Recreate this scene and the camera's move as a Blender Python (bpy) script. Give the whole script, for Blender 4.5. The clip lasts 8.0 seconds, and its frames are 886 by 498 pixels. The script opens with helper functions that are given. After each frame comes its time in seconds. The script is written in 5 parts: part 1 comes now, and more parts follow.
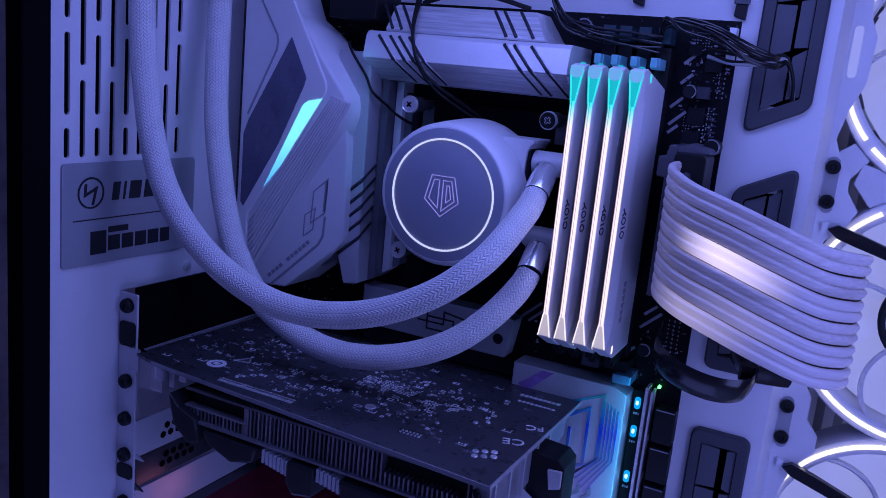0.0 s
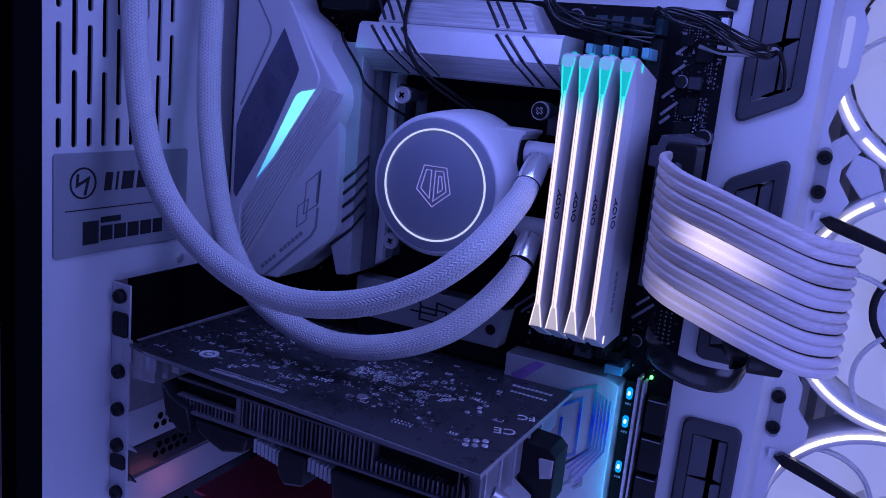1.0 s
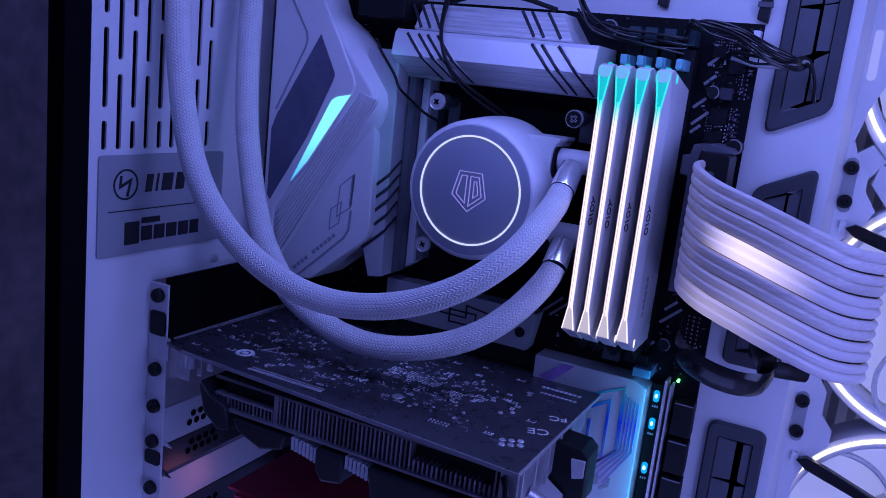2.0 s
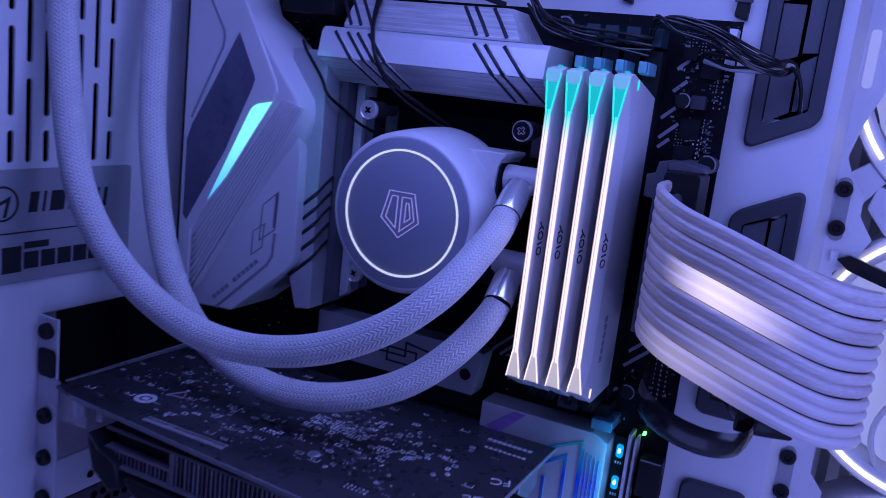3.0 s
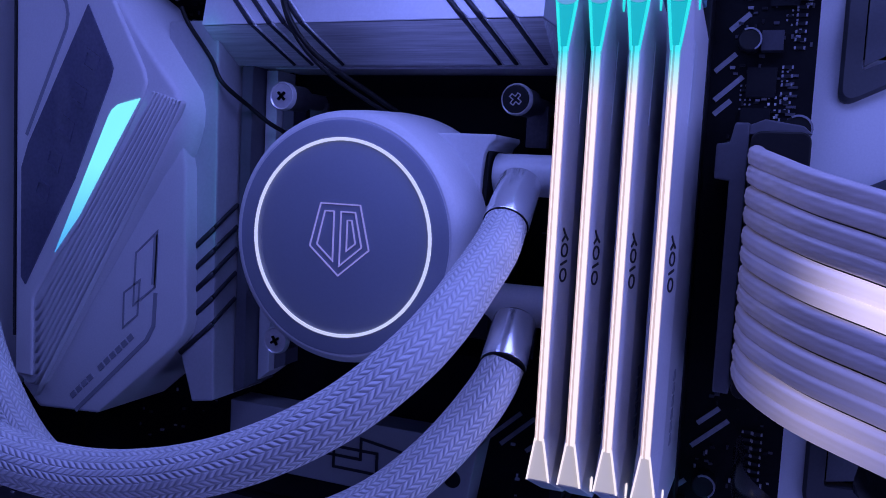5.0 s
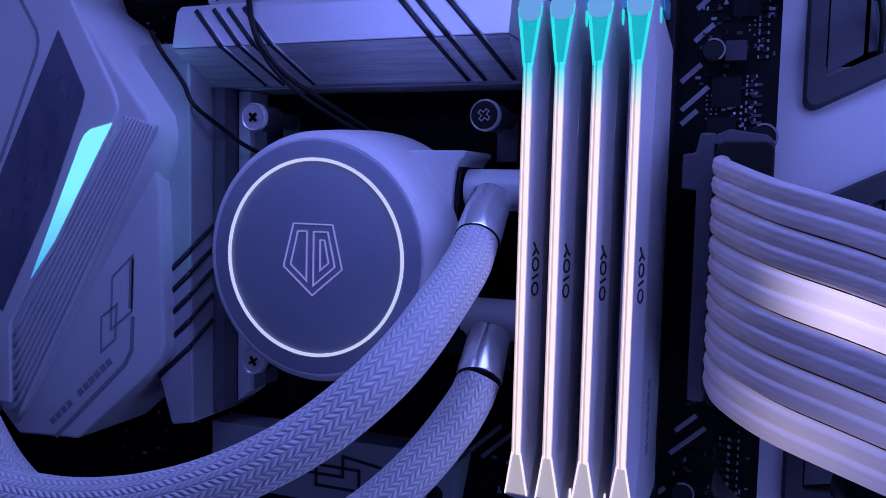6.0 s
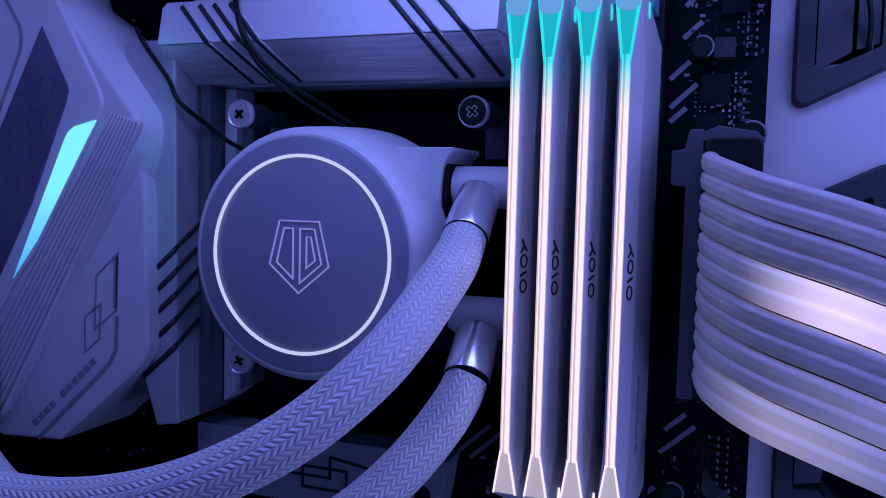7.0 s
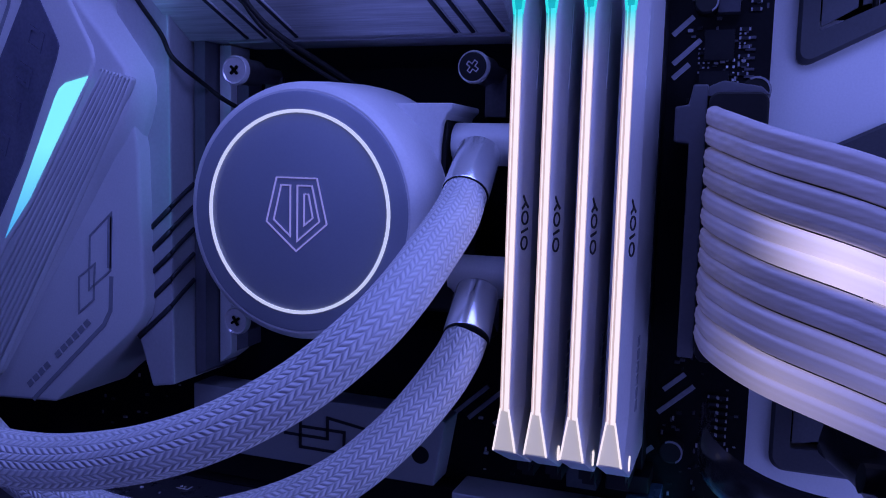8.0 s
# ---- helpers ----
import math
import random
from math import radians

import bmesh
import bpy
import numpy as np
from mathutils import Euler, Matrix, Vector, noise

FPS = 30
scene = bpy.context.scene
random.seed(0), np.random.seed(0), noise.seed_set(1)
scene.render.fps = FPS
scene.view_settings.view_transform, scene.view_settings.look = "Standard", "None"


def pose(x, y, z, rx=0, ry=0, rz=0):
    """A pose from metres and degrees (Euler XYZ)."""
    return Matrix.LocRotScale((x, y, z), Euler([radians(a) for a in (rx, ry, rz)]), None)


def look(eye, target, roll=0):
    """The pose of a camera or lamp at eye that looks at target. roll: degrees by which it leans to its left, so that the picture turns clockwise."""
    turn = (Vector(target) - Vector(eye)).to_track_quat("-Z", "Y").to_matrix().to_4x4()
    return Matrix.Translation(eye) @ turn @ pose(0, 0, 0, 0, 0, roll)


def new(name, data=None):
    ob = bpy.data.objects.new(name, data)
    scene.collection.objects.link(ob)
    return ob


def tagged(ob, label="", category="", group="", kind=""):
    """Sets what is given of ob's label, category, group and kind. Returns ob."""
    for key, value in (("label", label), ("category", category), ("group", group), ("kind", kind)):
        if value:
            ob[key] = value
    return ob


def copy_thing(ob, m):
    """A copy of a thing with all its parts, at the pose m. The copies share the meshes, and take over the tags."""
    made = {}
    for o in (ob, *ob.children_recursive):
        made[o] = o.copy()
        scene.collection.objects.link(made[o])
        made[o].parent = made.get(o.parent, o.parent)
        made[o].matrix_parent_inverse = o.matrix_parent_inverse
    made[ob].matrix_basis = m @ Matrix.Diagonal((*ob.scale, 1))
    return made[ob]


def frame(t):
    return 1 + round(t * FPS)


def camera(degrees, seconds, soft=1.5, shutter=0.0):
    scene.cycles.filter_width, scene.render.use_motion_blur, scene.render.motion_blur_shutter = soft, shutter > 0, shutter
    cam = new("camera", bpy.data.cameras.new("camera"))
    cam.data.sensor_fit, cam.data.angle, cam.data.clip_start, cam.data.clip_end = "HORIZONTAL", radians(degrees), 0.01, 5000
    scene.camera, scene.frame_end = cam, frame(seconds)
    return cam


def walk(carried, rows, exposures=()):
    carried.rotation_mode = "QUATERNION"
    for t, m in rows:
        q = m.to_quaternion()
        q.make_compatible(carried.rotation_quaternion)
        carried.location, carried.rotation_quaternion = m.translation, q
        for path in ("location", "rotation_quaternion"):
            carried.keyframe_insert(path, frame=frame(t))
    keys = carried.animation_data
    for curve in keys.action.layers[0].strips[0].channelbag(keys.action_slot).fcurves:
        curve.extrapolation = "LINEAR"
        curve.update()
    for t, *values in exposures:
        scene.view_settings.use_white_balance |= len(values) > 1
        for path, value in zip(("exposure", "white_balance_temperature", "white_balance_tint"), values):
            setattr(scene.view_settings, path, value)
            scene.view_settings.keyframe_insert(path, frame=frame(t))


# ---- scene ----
cam = camera(56.20, 8.0, 0.9, 0.3)
PATH = [
    (0, (0.20732, -0.39213, 0.31422), (-0.22005, 0.48955, 0.11422), 5.71),
    (0.5, (0.20833, -0.39016, 0.31218), (-0.2214, 0.48959, 0.10879), 5.64),
    (1, (0.21088, -0.39141, 0.31161), (-0.21455, 0.49037, 0.10794), 5.75),
    (1.2, (0.21041, -0.39253, 0.31196), (-0.22453, 0.48388, 0.10524), 5.62),
    (2.3, (0.19782, -0.40913, 0.3137), (-0.22642, 0.47359, 0.11164), 6.60),
    (2.5, (0.20431, -0.39501, 0.31421), (-0.23483, 0.47911, 0.10668), 6.47),
    (3, (0.19985, -0.34226, 0.31474), (-0.22489, 0.5423, 0.122), 6.69),
    (3.2, (0.19224, -0.31641, 0.31116), (-0.22944, 0.57019, 0.12113), 6.76),
    (3.5, (0.16705, -0.27368, 0.29175), (-0.25305, 0.61597, 0.11276), 6.74),
    (3.7, (0.14759, -0.24989, 0.27482), (-0.24883, 0.65312, 0.1092), 6.71),
    (4, (0.14434, -0.24341, 0.28113), (-0.2383, 0.67327, 0.16581), 6.59),
    (4.5, (0.1452, -0.23869, 0.28088), (-0.22687, 0.68346, 0.17508), 3.85),
    (4.7, (0.14233, -0.23812, 0.27809), (-0.23024, 0.68486, 0.18171), 3.44),
    (6, (0.14745, -0.23727, 0.28084), (-0.21296, 0.69229, 0.20323), 1.33),
    (6.5, (0.14643, -0.23611, 0.27965), (-0.20752, 0.69607, 0.20371), 1.34),
    (7, (0.14737, -0.2354, 0.27873), (-0.20191, 0.69888, 0.20715), 1.39),
    (7.5, (0.14493, -0.23474, 0.27673), (-0.19851, 0.7011, 0.19769), 1.37),
    (8, (0.14493, -0.23377, 0.27478), (-0.19422, 0.70104, 0.16939), 1.53),
]
walk(cam, [(t, look(eye, target, roll)) for t, eye, target, roll in PATH],
     [(0.0, 0.04), (1.2, 0.06), (2.3, 0.20), (2.7, 0.16), (3.1, 0.04), (3.5, -0.04), (4.0, 0.05), (4.5, 0.0), (5.2, -0.04), (6.0, -0.09), (8.0, -0.11)])

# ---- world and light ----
# even violet ambient, standing in for light bounced about the case
world = bpy.data.worlds.new("violet_ambient")
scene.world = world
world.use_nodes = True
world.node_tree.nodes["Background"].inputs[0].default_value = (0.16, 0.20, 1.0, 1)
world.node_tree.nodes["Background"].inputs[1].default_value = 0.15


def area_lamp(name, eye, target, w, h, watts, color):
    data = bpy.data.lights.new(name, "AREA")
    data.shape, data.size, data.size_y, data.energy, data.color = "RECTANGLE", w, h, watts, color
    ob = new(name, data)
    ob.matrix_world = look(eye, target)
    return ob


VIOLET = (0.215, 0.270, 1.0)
# three fill lamps added out of view; no fans are built there
area_lamp("top_fill_light", (0.085, -0.105, 0.418), (0.06, -0.04, 0.2), 0.27, 0.11, 0.46, VIOLET)
area_lamp("bottom_fill_light", (0.06, -0.10, 0.012), (0.05, -0.02, 0.2), 0.30, 0.12, 0.135, VIOLET)
area_lamp("front_fill_light", (0.30, -0.112, 0.225), (0.02, -0.03, 0.215), 0.10, 0.30, 0.36, (0.245, 0.29, 1.0))
# spill lamps added for tinted light on nearby parts, without lamp bodies
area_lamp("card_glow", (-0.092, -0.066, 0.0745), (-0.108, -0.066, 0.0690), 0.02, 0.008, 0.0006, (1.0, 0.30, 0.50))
area_lamp("board_lamp_light", (0.1300, -0.0075, 0.1400), (0.1080, -0.0030, 0.1400), 0.004, 0.085, 0.0075, (0.02, 0.50, 1.0))
area_lamp("shroud_spill_fill", (-0.0262, -0.0262, 0.2880), (-0.0250, -0.0130, 0.2880), 0.004, 0.075, 0.0004, (0.05, 0.70, 1.0))

# ---- materials ----


def mat(name, color, rough=0.5, metal=0.0, vary=0.12, scale=60, bump=0.05, fine=900, per_piece=0.0, coat=0.0, stretch=None, gloss=0.5):
    """A surface with stains at one scale, grain at another, and fine relief."""
    m = bpy.data.materials.new(name)
    m.use_nodes = True
    nt = m.node_tree
    b = nt.nodes["Principled BSDF"]
    b.inputs["Roughness"].default_value, b.inputs["Metallic"].default_value = rough, metal
    b.inputs["Coat Weight"].default_value = coat
    b.inputs["Specular IOR Level"].default_value = gloss
    tc = nt.nodes.new("ShaderNodeTexCoord")
    co = tc.outputs["Object"]
    if stretch:
        mp = nt.nodes.new("ShaderNodeMapping")
        mp.inputs["Scale"].default_value = stretch
        nt.links.new(co, mp.inputs["Vector"])
        co = mp.outputs["Vector"]
    big, small = nt.nodes.new("ShaderNodeTexNoise"), nt.nodes.new("ShaderNodeTexNoise")
    for node, sc, detail in ((big, scale, 4), (small, fine, 3)):
        node.inputs["Scale"].default_value, node.inputs["Detail"].default_value = sc, detail
        nt.links.new(co, node.inputs["Vector"])
    add = nt.nodes.new("ShaderNodeMath")
    add.operation = "ADD"
    nt.links.new(big.outputs["Fac"], add.inputs[0])
    nt.links.new(small.outputs["Fac"], add.inputs[1])
    ramp = nt.nodes.new("ShaderNodeMapRange")
    ramp.inputs["From Min"].default_value, ramp.inputs["From Max"].default_value = 0.6, 1.4
    ramp.inputs["To Min"].default_value, ramp.inputs["To Max"].default_value = 1 - vary, 1 + vary * 0.5
    nt.links.new(add.outputs[0], ramp.inputs["Value"])
    value = ramp.outputs[0]
    if per_piece:
        info = nt.nodes.new("ShaderNodeObjectInfo")
        own = nt.nodes.new("ShaderNodeMapRange")
        own.inputs["To Min"].default_value, own.inputs["To Max"].default_value = 1 - per_piece, 1 + per_piece
        nt.links.new(info.outputs["Random"], own.inputs["Value"])
        mul = nt.nodes.new("ShaderNodeMath")
        mul.operation = "MULTIPLY"
        nt.links.new(value, mul.inputs[0])
        nt.links.new(own.outputs[0], mul.inputs[1])
        value = mul.outputs[0]
    tint = nt.nodes.new("ShaderNodeVectorMath")
    tint.operation = "SCALE"
    tint.inputs[0].default_value = color
    nt.links.new(value, tint.inputs["Scale"])
    nt.links.new(tint.outputs[0], b.inputs["Base Color"])
    rr = nt.nodes.new("ShaderNodeMapRange")
    rr.inputs["To Min"].default_value, rr.inputs["To Max"].default_value = max(0.02, rough - 0.08), min(1, rough + 0.1)
    nt.links.new(big.outputs["Fac"], rr.inputs["Value"])
    nt.links.new(rr.outputs[0], b.inputs["Roughness"])
    bp = nt.nodes.new("ShaderNodeBump")
    bp.inputs["Strength"].default_value, bp.inputs["Distance"].default_value = bump, 0.0004
    nt.links.new(small.outputs["Fac"], bp.inputs["Height"])
    nt.links.new(bp.outputs[0], b.inputs["Normal"])
    return m


def glow(name, color, strength, base=0.35, patches=0.0):
    m = bpy.data.materials.new(name)
    m.use_nodes = True
    nt = m.node_tree
    b = nt.nodes["Principled BSDF"]
    b.inputs["Base Color"].default_value = (base, base, base, 1)
    b.inputs["Roughness"].default_value = 0.35
    b.inputs["Emission Color"].default_value = (*color, 1)
    b.inputs["Emission Strength"].default_value = strength
    if patches:
        tc, n, r = nt.nodes.new("ShaderNodeTexCoord"), nt.nodes.new("ShaderNodeTexNoise"), nt.nodes.new("ShaderNodeMapRange")
        n.inputs["Scale"].default_value, n.inputs["Detail"].default_value = patches, 1
        r.inputs["From Min"].default_value, r.inputs["From Max"].default_value = 0.46, 0.64
        r.inputs["To Min"].default_value, r.inputs["To Max"].default_value = 0.05, strength
        nt.links.new(tc.outputs["Object"], n.inputs["Vector"])
        nt.links.new(n.outputs["Fac"], r.inputs["Value"])
        nt.links.new(r.outputs[0], b.inputs["Emission Strength"])
    return m


def glow_change(name, low, high, z0, z1, s0, s1):
    """Light that changes colour along the height, as the lamps behind the diffuser do."""
    m = glow(name, low, s0, 0.2)
    nt = m.node_tree
    b = nt.nodes["Principled BSDF"]
    tc, sep, r, mix, st = (nt.nodes.new("ShaderNode" + k) for k in ("TexCoord", "SeparateXYZ", "MapRange", "Mix", "MapRange"))
    nt.links.new(tc.outputs["Object"], sep.inputs[0])
    for node, a, c in ((r, 0, 1), (st, s0, s1)):
        node.inputs["From Min"].default_value, node.inputs["From Max"].default_value = z0, z1
        node.inputs["To Min"].default_value, node.inputs["To Max"].default_value = a, c
        nt.links.new(sep.outputs[2], node.inputs["Value"])
    mix.data_type = "RGBA"
    mix.inputs[6].default_value, mix.inputs[7].default_value = (*low, 1), (*high, 1)
    nt.links.new(r.outputs[0], mix.inputs["Factor"])
    nt.links.new(mix.outputs[2], b.inputs["Emission Color"])
    nt.links.new(st.outputs[0], b.inputs["Emission Strength"])
    return m


def braid(name, color, columns, pitch):
    """Woven sleeving: chevrons that run along the hose, from its own coordinates (u round it, v along it)."""
    m = mat(name, color, 0.62, 0, 0.15, 90, 0.05)
    nt = m.node_tree
    b = nt.nodes["Principled BSDF"]
    uv = nt.nodes.new("ShaderNodeUVMap")
    sep = nt.nodes.new("ShaderNodeSeparateXYZ")
    nt.links.new(uv.outputs[0], sep.inputs[0])

    def op(kind, a, c=None, k=None):
        n = nt.nodes.new("ShaderNodeMath")
        n.operation = kind
        nt.links.new(a, n.inputs[0])
        if c is not None:
            nt.links.new(c, n.inputs[1])
        elif k is not None:
            n.inputs[1].default_value = k
        return n.outputs[0]
    cols = op("MULTIPLY", sep.outputs[0], k=columns)
    zig = op("PINGPONG", cols, k=1.0)
    along = op("MULTIPLY", sep.outputs[1], k=1.0 / pitch)
    phase = op("ADD", along, zig)
    wave = op("SINE", op("MULTIPLY", phase, k=2 * math.pi))
    seam = op("PINGPONG", cols, k=0.5)
    seam = op("MINIMUM", op("ADD", op("MULTIPLY", seam, k=5.0), k=0.10), k=1.0)
    height = op("MULTIPLY", op("POWER", op("MULTIPLY", op("ADD", wave, k=1.0), k=0.5), k=0.6), seam)
    bp = nt.nodes.new("ShaderNodeBump")
    bp.inputs["Strength"].default_value, bp.inputs["Distance"].default_value = 0.65, 0.0006
    nt.links.new(height, bp.inputs["Height"])
    nt.links.new(bp.outputs[0], b.inputs["Normal"])
    # weave valleys darkened in the colour too, as shade between the threads
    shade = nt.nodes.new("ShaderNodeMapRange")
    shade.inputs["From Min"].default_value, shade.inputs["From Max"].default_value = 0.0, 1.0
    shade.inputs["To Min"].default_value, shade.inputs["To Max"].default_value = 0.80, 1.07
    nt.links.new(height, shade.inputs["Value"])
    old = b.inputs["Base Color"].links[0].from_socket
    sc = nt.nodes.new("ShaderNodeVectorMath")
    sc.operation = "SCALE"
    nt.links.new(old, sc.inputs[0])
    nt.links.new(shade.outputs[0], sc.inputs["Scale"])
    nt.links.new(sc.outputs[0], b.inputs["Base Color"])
    return m


WHITE_PAINT = mat("white_powder_coat", (0.72, 0.72, 0.75), 0.42, 0, 0.08, 25, 0.06, 1600)
WHITE_PLASTIC = mat("white_plastic", (0.74, 0.74, 0.77), 0.38, 0, 0.08, 40, 0.04, 1400)
SPREADER = mat("silver_white_spreader", (0.72, 0.72, 0.75), 0.36, 0.15, 0.08, 60, 0.04, 1200)
PALE_PLASTIC = mat("pale_translucent_plastic", (0.72, 0.74, 0.78), 0.3, 0, 0.1, 60, 0.03)
GREY_SOCKET_SHADE = mat("socket_grey_and_step_shade", (0.10, 0.10, 0.125), 0.4, 0, 0.15, 90, 0.08)
GREY_PLATE = mat("badge_grey_metal", (0.36, 0.37, 0.40), 0.38, 0.2, 0.08, 30, 0.05, 1200)
# teal here is the sticks' cyan light, put into the base colour
SOCKET_TEAL_LIT = mat("dark_plastic_lit_teal", (0.015, 0.045, 0.06), 0.45, 0, 0.2, 90, 0.05)
LATCH_TEAL_LIT = mat("pale_plastic_lit_teal", (0.16, 0.42, 0.50), 0.35, 0, 0.15, 90, 0.05)
SLATE = mat("slate_face", (0.285, 0.31, 0.39), 0.32, 0, 0.05, 30, 0.02, 1500)
SILVER = mat("brushed_aluminium", (0.84, 0.84, 0.87), 0.36, 0.5, 0.36, 80, 0.35, 260, stretch=(0.25, 6, 6))
SILVER_SIDE = mat("matt_aluminium", (0.58, 0.58, 0.62), 0.42, 0.4, 0.1, 60, 0.06, 900)
SATIN = mat("satin_aluminium", (0.78, 0.78, 0.82), 0.42, 0.35, 0.08, 60, 0.04, 1200)
DARK_STEEL = mat("dark_nickel_steel", (0.13, 0.125, 0.14), 0.35, 0.8, 0.25, 120, 0.08, 900)
GROOVE_SHADE = mat("shaded_groove_metal", (0.035, 0.036, 0.05), 0.4, 0.3, 0.2, 80, 0.05)
CHROME = mat("polished_collar_metal", (0.97, 0.97, 0.98), 0.18, 0.75, 0.1, 80, 0.03)
STEEL = mat("nickel_screw_metal", (0.78, 0.76, 0.78), 0.32, 0.6, 0.15, 200, 0.1)
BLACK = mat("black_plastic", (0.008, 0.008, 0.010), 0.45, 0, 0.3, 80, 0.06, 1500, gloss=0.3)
BLACK_GLOSS = mat("black_gloss_plastic", (0.012, 0.012, 0.014), 0.18, 0, 0.2, 60, 0.02)
PCB = mat("black_circuit_board", (0.006, 0.006, 0.008), 0.5, 0, 0.4, 120, 0.2, 700, gloss=0.10)
CARD_PCB = mat("black_card_board", (0.060, 0.060, 0.072), 0.28, 0, 0.4, 150, 0.15, 800)
RUBBER = mat("dark_grey_rubber", (0.050, 0.053, 0.066), 0.6, 0, 0.2, 60, 0.1, 1200)
RUBBER_FLAP = mat("grey_rubber_flap", (0.085, 0.089, 0.110), 0.55, 0, 0.2, 60, 0.1, 1200)
CHIP = mat("chip_black", (0.012, 0.012, 0.016), 0.5, 0, 0.3, 200, 0.1, per_piece=0.4, gloss=0.15)
CHIP_GREY = mat("component_grey", (0.060, 0.060, 0.078), 0.45, 0.1, 0.2, 300, 0.1, per_piece=0.5, gloss=0.2)
SOLDER = mat("tin_solder", (0.75, 0.75, 0.80), 0.38, 0.5, 0.2, 400, 0.1, per_piece=0.3)
SILK = mat("silkscreen_white", (0.82, 0.82, 0.86), 0.6, 0, 0.25, 400, 0.1, per_piece=0.35)
SILK_DIM = mat("silkscreen_dim", (0.26, 0.26, 0.31), 0.6, 0, 0.3, 400, 0.1)
INK = mat("dark_print", (0.012, 0.012, 0.018), 0.45, 0, 0.15, 300, 0.02)
INK_SOFT_SHADE = mat("soft_print_and_groove_shade", (0.30, 0.31, 0.36), 0.4, 0, 0.1, 300, 0.02)
SMOKED = mat("smoked_panel", (0.11, 0.11, 0.185), 0.2, 0, 0.3, 40, 0.02, coat=0.4)
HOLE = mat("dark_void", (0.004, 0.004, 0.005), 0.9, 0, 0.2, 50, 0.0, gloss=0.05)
SHROUD = mat("card_shroud_plastic", (0.022, 0.022, 0.027), 0.4, 0, 0.25, 70, 0.06, 1400)
RED = mat("red_card_edge", (0.70, 0.06, 0.12), 0.35, 0.1, 0.25, 120, 0.1)
FIN = mat("fin_metal", (0.44, 0.44, 0.48), 0.30, 0.6, 0.3, 40, 0.1, per_piece=0.45)
TEAL_FILM = mat("teal_film_print", (0.12, 0.30, 0.42), 0.25, 0.3, 0.2, 90, 0.02)
PINK_FILM = mat("pink_film_print", (0.42, 0.22, 0.62), 0.25, 0.3, 0.2, 90, 0.02)
SLEEVE = braid("white_braided_sleeve", (0.80, 0.80, 0.83), 24, 0.0018)
CABLE_WHITE = mat("white_light_guide", (0.47, 0.45, 0.51), 0.36, 0, 0.3, 60, 0.12, 400, per_piece=0.14, stretch=(0.3, 1, 2.5))
CABLE_WHITE.node_tree.nodes["Principled BSDF"].inputs["Emission Color"].default_value = (0.9, 0.74, 1.0, 1)
CABLE_WHITE.node_tree.nodes["Principled BSDF"].inputs["Emission Strength"].default_value = 0.03
FAN_WHITE = mat("fan_frame_white", (0.7, 0.7, 0.73), 0.4, 0, 0.1, 40, 0.04)
DESK_DARK = mat("dim_room_wall", (0.72, 0.60, 0.52), 0.5, 0, 0.5, 5, 0.05, 60)

GLOW_WHITE = glow_change("white_light", (1.0, 0.76, 0.80), (0.0, 0.62, 0.66), 0.2985, 0.3095, 0.60, 0.66)
GLOW_EDGE = glow_change("white_edge_light", (1.0, 0.86, 0.93), (0.02, 0.85, 0.9), 0.2985, 0.3095, 1.05, 0.95)
GLOW_SOFT = glow("soft_white_light", (0.92, 0.82, 0.88), 0.46)
GLOW_CYAN = glow("cyan_light", (0.0, 0.50, 0.62), 0.92, 0.04)
GLOW_CYAN_EDGE = glow("cyan_edge_light", (0.02, 0.85, 0.88), 0.95, 0.05)
GLOW_STRIP = glow_change("ice_blue_light", (0.05, 0.38, 0.95), (0.20, 0.84, 1.0), 0.2440, 0.2760, 0.95, 1.12)
GLOW_RING = glow("ring_light", (0.66, 0.70, 1.0), 0.85)
GLOW_FAN = glow("fan_ring_light", (0.92, 0.86, 1.0), 1.5)
# blades glow by themselves in place of ring light passing through them
GLOW_BLADE = glow("lit_blade", (0.40, 0.43, 1.0), 0.50)
# the pale cap glows itself, in place of cyan light falling on it
GLOW_CAP = glow("cap_cyan_spill", (0.05, 0.46, 0.58), 0.50, 0.5)
GLOW_LED = glow("blue_led", (0.0, 0.36, 1.0), 1.0, 0.02)
GLOW_CORE = glow("lamp_core", (0.40, 0.90, 1.0), 2.2, 0.1)
GLOW_GREEN = glow("green_led", (0.1, 1.0, 0.15), 5.0)
GLOW_LOGO = glow("violet_logo_light", (0.34, 0.32, 1.0), 0.62, 0.15)


